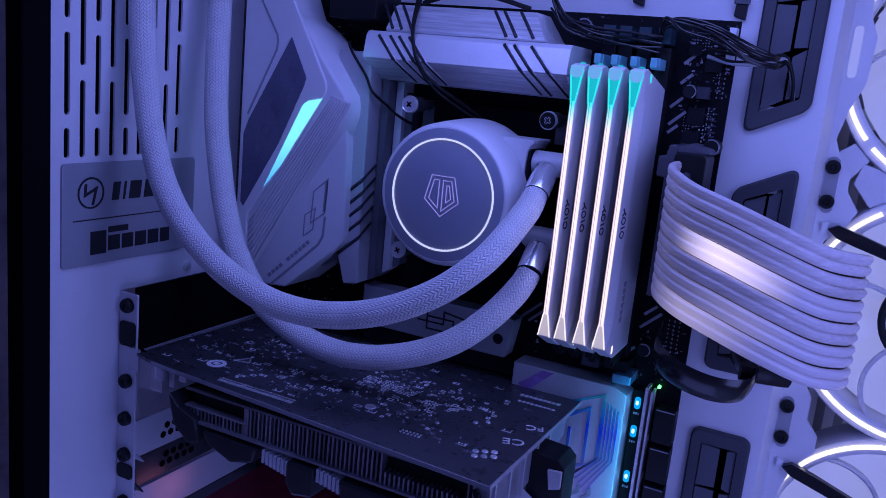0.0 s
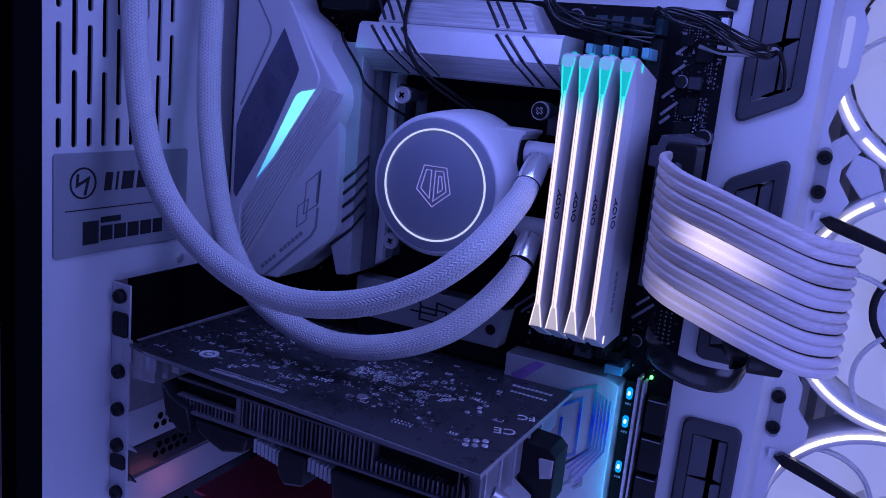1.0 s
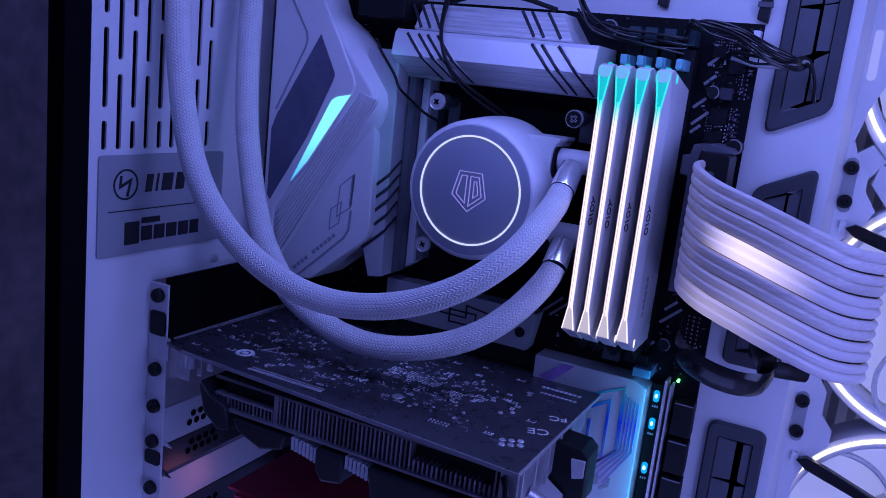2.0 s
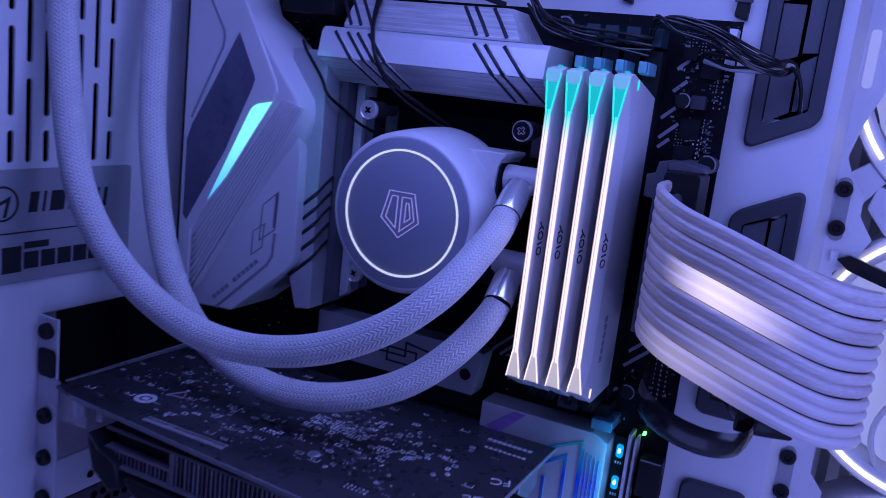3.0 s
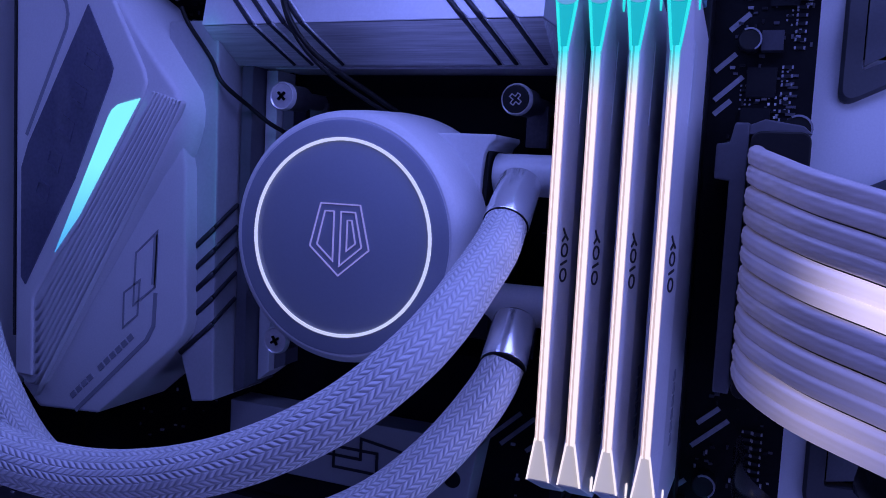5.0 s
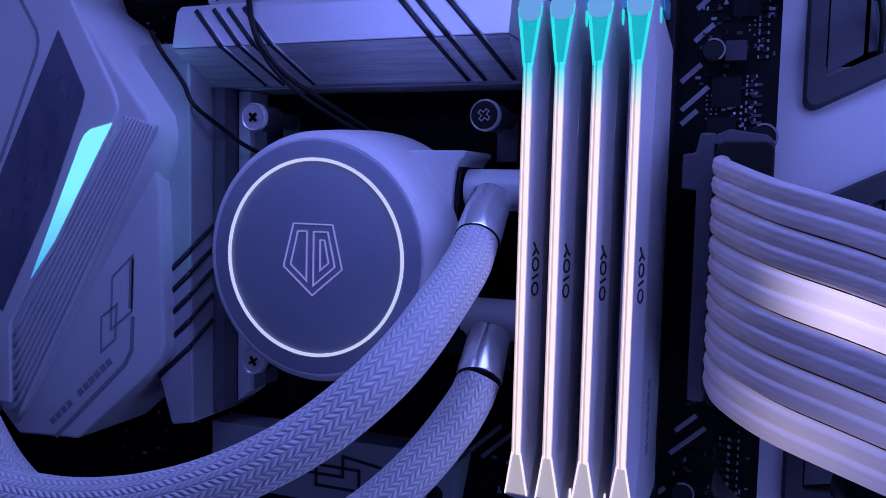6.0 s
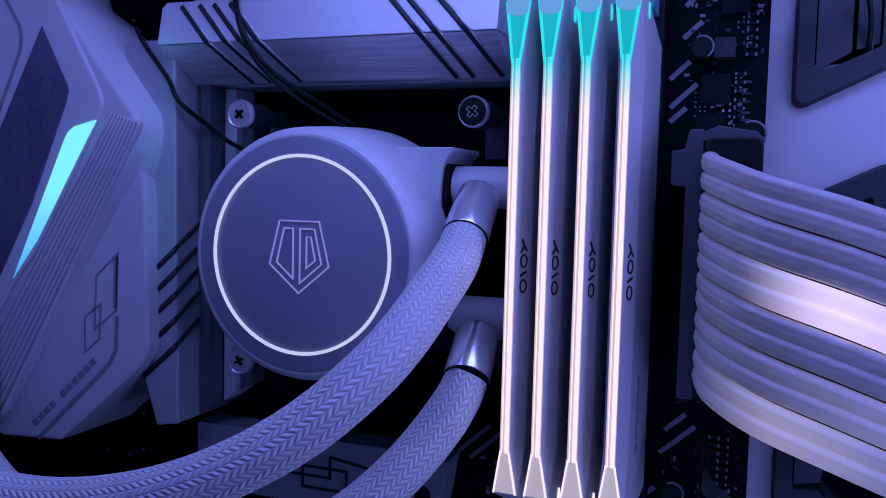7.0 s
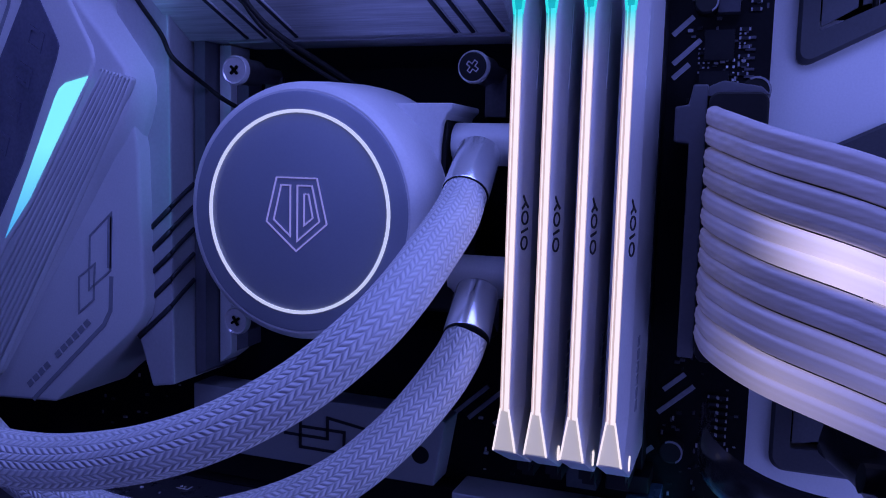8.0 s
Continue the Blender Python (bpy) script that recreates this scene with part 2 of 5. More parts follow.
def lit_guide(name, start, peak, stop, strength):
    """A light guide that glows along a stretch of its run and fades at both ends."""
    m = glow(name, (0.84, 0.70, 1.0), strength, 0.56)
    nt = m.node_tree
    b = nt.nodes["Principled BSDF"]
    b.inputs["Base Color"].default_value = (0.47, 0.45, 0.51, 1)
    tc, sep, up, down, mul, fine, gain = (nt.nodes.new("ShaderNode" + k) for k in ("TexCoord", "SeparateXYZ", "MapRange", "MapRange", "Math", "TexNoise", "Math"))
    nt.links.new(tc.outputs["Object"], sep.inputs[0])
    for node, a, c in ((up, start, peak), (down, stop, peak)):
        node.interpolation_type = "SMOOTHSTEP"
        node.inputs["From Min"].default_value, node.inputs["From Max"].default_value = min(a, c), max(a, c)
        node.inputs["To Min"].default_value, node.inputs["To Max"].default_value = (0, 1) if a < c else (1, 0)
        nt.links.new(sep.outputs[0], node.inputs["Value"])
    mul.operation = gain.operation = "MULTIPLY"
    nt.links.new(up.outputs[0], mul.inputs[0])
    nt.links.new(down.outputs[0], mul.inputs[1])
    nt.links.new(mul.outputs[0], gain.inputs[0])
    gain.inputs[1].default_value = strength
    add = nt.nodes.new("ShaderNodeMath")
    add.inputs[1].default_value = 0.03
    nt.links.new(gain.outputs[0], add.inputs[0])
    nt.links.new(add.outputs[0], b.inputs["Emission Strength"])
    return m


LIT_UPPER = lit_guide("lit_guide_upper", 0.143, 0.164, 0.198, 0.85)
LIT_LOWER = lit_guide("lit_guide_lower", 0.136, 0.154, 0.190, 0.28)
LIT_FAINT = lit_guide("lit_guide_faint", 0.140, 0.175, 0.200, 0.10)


def iris(name):
    """Foil print that turns from green over blue to violet with its height."""
    m = mat(name, (0.1, 0.2, 0.6), 0.22, 0.4, 0.2, 90, 0.02)
    nt = m.node_tree
    tc, sep, r, ramp = (nt.nodes.new("ShaderNode" + k) for k in ("TexCoord", "SeparateXYZ", "MapRange", "ValToRGB"))
    nt.links.new(tc.outputs["Object"], sep.inputs[0])
    r.inputs["From Min"].default_value, r.inputs["From Max"].default_value = 0.120, 0.170
    nt.links.new(sep.outputs[2], r.inputs["Value"])
    nt.links.new(r.outputs[0], ramp.inputs[0])
    els = ramp.color_ramp.elements
    els[0].color, els[1].color = (0.45, 0.30, 0.75, 1), (0.10, 0.75, 0.50, 1)
    for p, c in ((0.35, (0.10, 0.30, 0.60, 1)), (0.62, (0.02, 0.10, 0.85, 1)), (0.82, (0.06, 0.45, 0.70, 1))):
        els.new(p).color = c
    nt.links.new(ramp.outputs[0], nt.nodes["Principled BSDF"].inputs["Base Color"])
    return m


FOIL = iris("iridescent_foil_print")

# ---- mesh helpers ----


def box(bm, x0, x1, y0, y1, z0, z1):
    v = [bm.verts.new((x, y, z)) for x in (x0, x1) for y in (y0, y1) for z in (z0, z1)]
    for f in ((0, 1, 3, 2), (4, 6, 7, 5), (0, 4, 5, 1), (2, 3, 7, 6), (0, 2, 6, 4), (1, 5, 7, 3)):
        bm.faces.new([v[i] for i in f])
    return bm


def prism(bm, pts, a, b, axis="y"):
    """A polygon, in the two other axes, drawn out along axis from a to b."""
    def at(p, w):
        return {"x": (w, p[0], p[1]), "y": (p[0], w, p[1]), "z": (p[0], p[1], w)}[axis]
    lo = [bm.verts.new(at(p, a)) for p in pts]
    hi = [bm.verts.new(at(p, b)) for p in pts]
    bm.faces.new(lo)
    bm.faces.new(hi[::-1])
    n = len(pts)
    for i in range(n):
        bm.faces.new((lo[i], hi[i], hi[(i + 1) % n], lo[(i + 1) % n]))
    return bm


def rod(bm, p0, p1, r0, r1=None, seg=24, caps=True):
    p0, p1 = Vector(p0), Vector(p1)
    q = (p1 - p0).to_track_quat("Z", "Y")
    rings = []
    for p, r in ((p0, r0), (p1, r0 if r1 is None else r1)):
        rings.append([bm.verts.new(p + q @ Vector((r * math.cos(2 * math.pi * i / seg), r * math.sin(2 * math.pi * i / seg), 0))) for i in range(seg)])
    for i in range(seg):
        bm.faces.new((rings[0][i], rings[0][(i + 1) % seg], rings[1][(i + 1) % seg], rings[1][i]))
    if caps:
        bm.faces.new(rings[0][::-1])
        bm.faces.new(rings[1])
    return bm


def lathe(bm, profile, center, seg=64):
    """Turns (radius, y) pairs round the y axis through center (x, z)."""
    cx, cz = center
    rings = []
    for r, y in profile:
        rings.append([bm.verts.new((cx + r * math.cos(2 * math.pi * i / seg), y, cz + r * math.sin(2 * math.pi * i / seg))) for i in range(seg)])
    for a, b in zip(rings, rings[1:]):
        for i in range(seg):
            bm.faces.new((a[i], a[(i + 1) % seg], b[(i + 1) % seg], b[i]))
    bm.faces.new(rings[0])
    bm.faces.new(rings[-1][::-1])
    return bm


def spline(pts, per=8):
    pts = [Vector(p) for p in pts]
    out = []
    full = [2 * pts[0] - pts[1], *pts, 2 * pts[-1] - pts[-2]]
    for i in range(1, len(full) - 2):
        a, b, c, d = full[i - 1:i + 3]
        for k in range(per):
            t = k / per
            out.append(0.5 * (2 * b + (c - a) * t + (2 * a - 5 * b + 4 * c - d) * t * t + (3 * b - a - 3 * c + d) * t ** 3))
    out.append(pts[-1])
    return out


def hose(bm, pts, r, seg=20, flat=1.0, up=(0, 0, 1), per=8, uv=False, neck=1.0):
    """A round or flattened hose along a smooth line."""
    line = spline(pts, per)
    layer = bm.loops.layers.uv.new("UVMap") if uv else None
    side, rings, length, run = Vector(up), [], 0.0, []
    for i, p in enumerate(line):
        tan = (line[min(i + 1, len(line) - 1)] - line[max(i - 1, 0)]).normalized()
        side = (side - tan * side.dot(tan)).normalized()
        other = tan.cross(side)
        length += (p - line[i - 1]).length if i else 0
        run.append(length)
        wide = r * min(1.0, neck + (1 - neck) * length / 0.012)
        rings.append([bm.verts.new(p + side * wide * math.cos(2 * math.pi * k / seg) + other * wide * flat * math.sin(2 * math.pi * k / seg)) for k in range(seg)])
    for i in range(len(rings) - 1):
        for k in range(seg):
            f = bm.faces.new((rings[i][k], rings[i][(k + 1) % seg], rings[i + 1][(k + 1) % seg], rings[i + 1][k]))
            f.smooth = True
            if uv:
                for loop, (u, v) in zip(f.loops, ((k, i), (k + 1, i), (k + 1, i + 1), (k, i + 1))):
                    loop[layer].uv = (u / seg, run[v])
    bm.faces.new(rings[0][::-1])
    bm.faces.new(rings[-1])
    return bm


def plate(bm, u0, u1, v0, v1, w0, w1, holes, axis):
    """A plate with rectangular openings through it: (u0, u1, v0, v1) each."""
    us = sorted({u0, u1, *[h[0] for h in holes], *[h[1] for h in holes]})
    vs = sorted({v0, v1, *[h[2] for h in holes], *[h[3] for h in holes]})
    nu, nv = len(us) - 1, len(vs) - 1

    def solid(i, j):
        if not (0 <= i < nu and 0 <= j < nv):
            return False
        u, v = (us[i] + us[i + 1]) / 2, (vs[j] + vs[j + 1]) / 2
        return not any(h[0] < u < h[1] and h[2] < v < h[3] for h in holes)
    made = {}

    def vert(i, j, w):
        if (i, j, w) not in made:
            u, v, t = us[i], vs[j], (w0, w1)[w]
            made[i, j, w] = bm.verts.new({"x": (t, u, v), "y": (u, t, v), "z": (u, v, t)}[axis])
        return made[i, j, w]
    for i in range(nu):
        for j in range(nv):
            if not solid(i, j):
                continue
            for w in (0, 1):
                bm.faces.new([vert(i, j, w), vert(i + 1, j, w), vert(i + 1, j + 1, w), vert(i, j + 1, w)])
            for a, b, near in (((i, j), (i + 1, j), (i, j - 1)), ((i, j + 1), (i + 1, j + 1), (i, j + 1)), ((i, j), (i, j + 1), (i - 1, j)), ((i + 1, j), (i + 1, j + 1), (i + 1, j))):
                if not solid(*near):
                    bm.faces.new([vert(*a, 0), vert(*b, 0), vert(*b, 1), vert(*a, 1)])
    return bm


def part(name, bm, material, parent=None, label="", bevel=0.0, smooth=False, segments=2):
    """Links a bmesh as one mesh object under a thing or a part."""
    bmesh.ops.recalc_face_normals(bm, faces=bm.faces)
    if bevel:
        sharp = [e for e in bm.edges if len(e.link_faces) == 2 and e.calc_face_angle(0) > 0.5]
        bmesh.ops.bevel(bm, geom=sharp, offset=bevel, segments=segments, affect="EDGES", profile=0.6, clamp_overlap=True)
    if smooth:
        for f in bm.faces:
            f.smooth = True
        for e in bm.edges:
            e.smooth = not (len(e.link_faces) == 2 and e.calc_face_angle(0) > 0.6)
    me = bpy.data.meshes.new(name)
    bm.to_mesh(me)
    bm.free()
    me.materials.append(material)
    ob = new(name, me)
    if parent is not None:
        ob.parent = parent
    if label:
        ob["label"] = label
    return ob


def B():
    return bmesh.new()


def thing(name, label, category, group="", kind=""):
    return tagged(new(name), label, category, group, kind)


def rounded(x0, x1, z0, z1, r, n=5):
    pts = []
    for cx, cz, a in ((x1 - r, z1 - r, 0), (x0 + r, z1 - r, 90), (x0 + r, z0 + r, 180), (x1 - r, z0 + r, 270)):
        for k in range(n + 1):
            t = radians(a + 90 * k / n)
            pts.append((cx + r * math.cos(t), cz + r * math.sin(t)))
    return pts


def stroke(bm, pts, w, a, b, axis="y", closed=False):
    """A line of even width with mitred corners, as one flat bar drawn out from a to b."""
    pts = [Vector(p) for p in pts]
    n = len(pts)
    left, right = [], []
    for i, p in enumerate(pts):
        ways = []
        if closed or i > 0:
            ways.append((p - pts[i - 1]).normalized())
        if closed or i < n - 1:
            ways.append((pts[(i + 1) % n] - p).normalized())
        normals = [Vector((-d.y, d.x)) for d in ways]
        m = sum(normals, Vector((0, 0))).normalized()
        m = m * (w / 2) / max(0.35, m.dot(normals[0]))
        left.append(p + m)
        right.append(p - m)

    def at(p, t):
        return {"x": (t, p[0], p[1]), "y": (p[0], t, p[1]), "z": (p[0], p[1], t)}[axis]
    cols = [[bm.verts.new(at(p, t)) for p in (left[i], right[i]) for t in (a, b)] for i in range(n)]
    order = (0, 1, 3, 2)
    for i in range(n if closed else n - 1):
        c, d = cols[i], cols[(i + 1) % n]
        for k in range(4):
            e, f = order[k], order[(k + 1) % 4]
            bm.faces.new((c[e], c[f], d[f], d[e]))
    if not closed:
        for c in (cols[0], cols[-1]):
            bm.faces.new([c[k] for k in order])
    return bm


def arc(bm, cx, cz, r0, r1, a0, a1, n, w0, w1, axis="y"):
    """Part of a flat ring, or all of it."""
    mid, whole = (r0 + r1) / 2, abs(a1 - a0) > 6.28
    pts = [(cx + mid * math.cos(a0 + (a1 - a0) * k / n), cz + mid * math.sin(a0 + (a1 - a0) * k / n)) for k in range(n if whole else n + 1)]
    return stroke(bm, pts, r1 - r0, w0, w1, axis, whole)


def sloped(bm, quad, depth):
    """A thin plate through points in space, drawn out towards the viewer."""
    lo = [bm.verts.new(p) for p in quad]
    hi = [bm.verts.new((p[0], p[1] - depth, p[2])) for p in quad]
    bm.faces.new(lo)
    bm.faces.new(hi[::-1])
    for i in range(len(quad)):
        bm.faces.new((lo[i], hi[i], hi[(i + 1) % len(quad)], lo[(i + 1) % len(quad)]))
    return bm


# ---- the case ----
TRAY_Y, BOARD_Y, WALL_X = 0.025, 0.012, -0.118

# rear wall with its field of upright vent slots
holes = []
for i in range(9):
    y = -0.1272 + i * 0.0086
    rows = [(0.2615, 0.2755), (0.2815, 0.3185), (0.3245, 0.3615), (0.3675, 0.40)] if i % 2 == 0 else [(0.2615, 0.2975), (0.3040, 0.3410), (0.3470, 0.384), (0.39, 0.404)]
    holes += [(y - 0.0015, y + 0.0015, a, b) for a, b in rows]
slotcuts = [(-0.0945, TRAY_Y, 0.0, 0.192)]
bm = plate(B(), -0.136, TRAY_Y, 0.0, 0.425, WALL_X - 0.0012, WALL_X, holes + slotcuts, "x")
for y0, y1, z0, z1 in holes:
    r = (y1 - y0) / 2
    for y, z, sy, sz in ((y0, z0, 1, 1), (y1, z0, -1, 1), (y1, z1, -1, -1), (y0, z1, 1, -1)):
        prism(bm, [(y, z)] + [(y + sy * r * (1 - math.sin(t)), z + sz * r * (1 - math.cos(t))) for t in (radians(18 * k) for k in range(6))], WALL_X - 0.0012, WALL_X, "x")
rear = tagged(part("wall_rear", bm, WHITE_PAINT), "white powder-coated steel rear wall with upright vent slots", "wall", kind="structure")
part("rivet", lathe(B(), [(0.0028, 0), (0.0028, -0.0006), (0.0016, -0.001)], (0, 0), 16), STEEL, rear).matrix_world = pose(WALL_X, -0.0473, 0.1975, 0, 0, 90)
tagged(part("outer_wall", box(B(), -0.40, -0.39, -0.6, 0.2, -0.0033, 0.7), DESK_DARK), "dim grey wall of the room behind the case", "wall", kind="structure")
tagged(part("ground", box(B(), -0.90, 0.90, -1.0, 0.45, -0.040, -0.0034), DESK_DARK, bevel=0.002), "plain dim desk under the case", "desk", kind="structure")
# black sheet added so that the vent slots read dark
tagged(part("vent_shade_sheet", box(B(), -0.1300, -0.1285, -0.136, 0.02, 0.196, 0.425), HOLE), "black sheet added for the dark behind the vent slots", "wall", kind="structure")
tagged(part("trim", box(B(), -0.128, WALL_X + 0.001, -0.1505, -0.1362, 0.0, 0.425), HOLE, bevel=0.0008), "black upright edge post of the case", "trim", kind="structure")

# tray with grommet openings
GROMMETS = [(0.1556, 0.1834, 0.3095, 0.395), (0.1558, 0.1836, 0.187, 0.2835), (0.1556, 0.1842, 0.07, 0.1556)]
tagged(part("wall_tray", plate(B(), WALL_X, 0.189, 0.0, 0.425, TRAY_Y, TRAY_Y + 0.0012, [(a + 0.003, b - 0.003, c + 0.007, d - 0.007) for a, b, c, d in GROMMETS], "y"), WHITE_PAINT), "white steel motherboard tray with cable openings", "wall", kind="structure")
bm = B()
prism(bm, [(0.189, TRAY_Y), (0.193, 0.043), (0.193, 0.0445), (0.189, TRAY_Y + 0.0012)], 0.0, 0.425, "z")
tagged(part("trim", bm, WHITE_PAINT), "white folded edge of the tray", "trim", kind="structure")
# black sheet added to darken the cable openings
tagged(part("opening_shade_sheet", box(B(), WALL_X, 0.19, 0.075, 0.077, 0.0, 0.425), HOLE), "black sheet added for the dark behind the cable openings", "wall", kind="structure")
tagged(part("ceiling", box(B(), WALL_X, 0.33, -0.155, 0.08, 0.425, 0.428), WHITE_PAINT), "white steel top panel of the case", "ceiling", kind="structure")
tagged(part("floor", box(B(), WALL_X, 0.33, -0.155, 0.08, -0.003, 0.0), WHITE_PAINT), "white steel bottom panel of the case", "floor", kind="structure")
slots = [(0.20 + i * 0.0095, 0.2045 + i * 0.0095, z, z + 0.05) for i in range(12) for z in (0.02, 0.08, 0.14, 0.20, 0.26, 0.32)]
tagged(part("wall_fan_side", plate(B(), 0.19, 0.33, 0.0, 0.425, 0.082, 0.0832, slots, "y"), WHITE_PAINT), "white slotted panel behind the fans", "wall", kind="structure")
tagged(part("wall_outer_side", box(B(), 0.19, 0.33, 0.10, 0.102, 0.0, 0.425), GREY_PLATE), "grey outer side panel", "wall", kind="structure")

# fan bracket strip with its tabs
strip = thing("fan_bracket", "white steel fan bracket with tabs and dark screws", "bracket")
bm = B()
prism(bm, [(0.1915, 0.0), (0.2005, 0.0), (0.1995, 0.125), (0.2045, 0.141), (0.2125, 0.150), (0.2125, 0.1585), (0.2065, 0.166), (0.2065, 0.178), (0.1985, 0.190), (0.1965, 0.223), (0.1985, 0.256),
           (0.2065, 0.264), (0.2105, 0.272), (0.2045, 0.281), (0.2045, 0.289), (0.1985, 0.297), (0.1955, 0.3045), (0.1985, 0.318), (0.2035, 0.331), (0.2045, 0.352), (0.2005, 0.361), (0.1985, 0.425), (0.1915, 0.425)], 0.0430, 0.0442)
part("strip", bm, WHITE_PAINT, strip)
for z0 in (0.283, 0.1625):
    bm = B()
    prism(bm, rounded(0.1935, 0.1995, z0 - 0.0135, z0 + 0.0135, 0.003), 0.0424, 0.0432)
    part("slot_plate", bm, GREY_PLATE, strip)
    for dz in (0.0085, -0.0080):
        bm = B()
        lathe(bm, [(0.0034, 0.0432), (0.0034, 0.0410), (0.0028, 0.0402), (0.0016, 0.0402), (0.0012, 0.0410)], (0.1965, z0 + dz), 20)
        part("screw", bm, BLACK, strip, "black screw")
# glowing plate added for the bright fan side behind an oblong hole
part("slot_glow_plate", prism(B(), rounded(0.1945, 0.1985, 0.333, 0.3565, 0.0019), 0.0422, 0.0432), GLOW_BLADE, strip, "glowing plate in place of an oblong hole")

# ---- grommets ----


grng = random.Random(5)


def grommet(x0, x1, z0, z1, low=0.0, high=0.0, gap=0.0006):
    """low, high: how far the two ends slant; gap: how wide the flaps stand open."""
    def slant(bm):
        for v in bm.verts:
            f = (v.co.z - z0) / (z1 - z0)
            v.co.z += (low * (1 - f) + high * f) * (v.co.x - (x0 + x1) / 2)
        return bm
    g = thing("cable_grommet", "dark grey rubber cable grommet set in the white tray", "grommet", "tray grommets")
    bm = B()
    out, inn = rounded(x0, x1, z0, z1, 0.0045), rounded(x0 + 0.0055, x1 - 0.0055, z0 + 0.0075, z1 - 0.0075, 0.001)
    rings = []
    for pts, y in ((out, TRAY_Y + 0.001), (out, TRAY_Y - 0.0022), (rounded(x0 + 0.001, x1 - 0.001, z0 + 0.001, z1 - 0.001, 0.004), TRAY_Y - 0.0035), (inn, TRAY_Y - 0.003), (inn, TRAY_Y + 0.003)):
        rings.append([bm.verts.new((p[0], y, p[1])) for p in pts])
    for a, b in zip(rings, rings[1:]):
        for i in range(len(a)):
            bm.faces.new((a[i], a[(i + 1) % len(a)], b[(i + 1) % len(b)], b[i]))
    part("rim", slant(bm), RUBBER, g, smooth=True)
    xm = (x0 + x1) / 2
    n = 3
    for i in range(n):
        a, b = z0 + 0.008 + (z1 - z0 - 0.016) * i / n, z0 + 0.008 + (z1 - z0 - 0.016) * (i + 1) / n
        for s in (-1, 1):
            edge = x0 + 0.006 if s < 0 else x1 - 0.006
            tip = xm + (grng.uniform(0.0006, 0.0014) if s < 0 else grng.uniform(0.6, 1.4) * gap + 0.0016)
            bm = prism(B(), [(edge, a + 0.0006), (tip, a + grng.uniform(0.0002, 0.0022)), (tip, b - grng.uniform(0.0002, 0.0022)), (edge, b - 0.0003)], TRAY_Y - 0.0016, TRAY_Y - 0.0004)
            part("flap", slant(bm), RUBBER_FLAP, g)
    return g


for spot, low, high, gap in zip(GROMMETS, (0.5, 0.0, 0.0), (0.0, 0.5, 0.0), (0.0005, 0.0008, 0.0030)):
    grommet(*spot, low, high, gap)

# ---- fans ----


def case_fan():
    fan = thing("case_fan", "white case fan with glowing white light ring and lit blades", "fan", "side fans")
    bm = B()
    prof = [(0.0535, 0.004), (0.0535, 0.0), (0.0550, -0.001), (0.0612, -0.001), (0.0618, 0.0), (0.0618, 0.025), (0.0545, 0.025), (0.0535, 0.004)]
    seg, rings = 96, []
    for r, y in prof:
        rings.append([bm.verts.new((r * math.cos(2 * math.pi * i / seg), y, r * math.sin(2 * math.pi * i / seg))) for i in range(seg)])
    for a, b in zip(rings, rings[1:]):
        for i in range(seg):
            bm.faces.new((a[i], a[(i + 1) % seg], b[(i + 1) % seg], b[i]))
    part("frame", bm, FAN_WHITE, fan, smooth=True)
    for sx in (-1, 1):
        for sz in (-1, 1):
            bm = prism(B(), [(sx * 0.040, sz * 0.0475), (sx * 0.048, sz * 0.0585), (sx * 0.0585, sz * 0.0585), (sx * 0.0585, sz * 0.048), (sx * 0.0475, sz * 0.040)], 0.001, 0.006)
            part("corner", bm, FAN_WHITE, fan, bevel=0.0006)
    for k in range(4):
        bm = B()
        a0, a1 = radians(90 * k + 46), radians(90 * k + 131)
        arc(bm, 0, 0, 0.0567, 0.0586, a0, a1, 22, -0.0022, 0.0)
        part("light_arc", bm, GLOW_FAN, fan, "glowing white arc")
    for k in range(9):
        bm = B()
        a = 2 * math.pi * k / 9
        rows = []
        for j in range(7):
            r = 0.021 + 0.0315 * j / 6
            w = 0.30 + 0.10 * j / 6
            sweep = a + 0.28 * (j / 6) ** 1.3
            rows.append([(r * math.cos(sweep + w * s), 0.0155 - 0.008 * s * (1 - 0.3 * j / 6), r * math.sin(sweep + w * s)) for s in (-1, -0.33, 0.33, 1)])
        for off in (0.0, 0.0012):
            grid = [[bm.verts.new((x, y + off, z)) for x, y, z in row] for row in rows]
            for i in range(6):
                for c in range(3):
                    bm.faces.new((grid[i][c], grid[i + 1][c], grid[i + 1][c + 1], grid[i][c + 1]))
        part("blade", bm, GLOW_BLADE, fan, "translucent white lit blade", smooth=True)
    part("hub", lathe(B(), [(0.0215, 0.02), (0.0215, 0.004), (0.0195, 0.002), (0.012, 0.0015)], (0, 0), 48), FAN_WHITE, fan, smooth=True)
    part("hub_ring", lathe(B(), [(0.0235, 0.006), (0.0235, 0.003), (0.0220, 0.0025)], (0, 0), 48), BLACK, fan)
    for k in range(5):
        a = radians(22 + 72 * k)
        pts = []
        for j in range(9):
            r = 0.021 + 0.034 * j / 8
            b = a + 0.45 * (j / 8) ** 2
            pts.append((r * math.cos(b), 0.0022, r * math.sin(b)))
        part("strut", hose(B(), pts, 0.0026, 8, 0.5, (0, 1, 0), 2), FAN_WHITE, fan, smooth=True)
    return fan


fan = case_fan()
fan.matrix_basis = pose(0.2515, 0.0480, 0.3435)
for z in (0.2235, 0.1035):
    copy_thing(fan, pose(0.2515, 0.0480, z, 0, 14 if z > 0.2 else -9, 0))
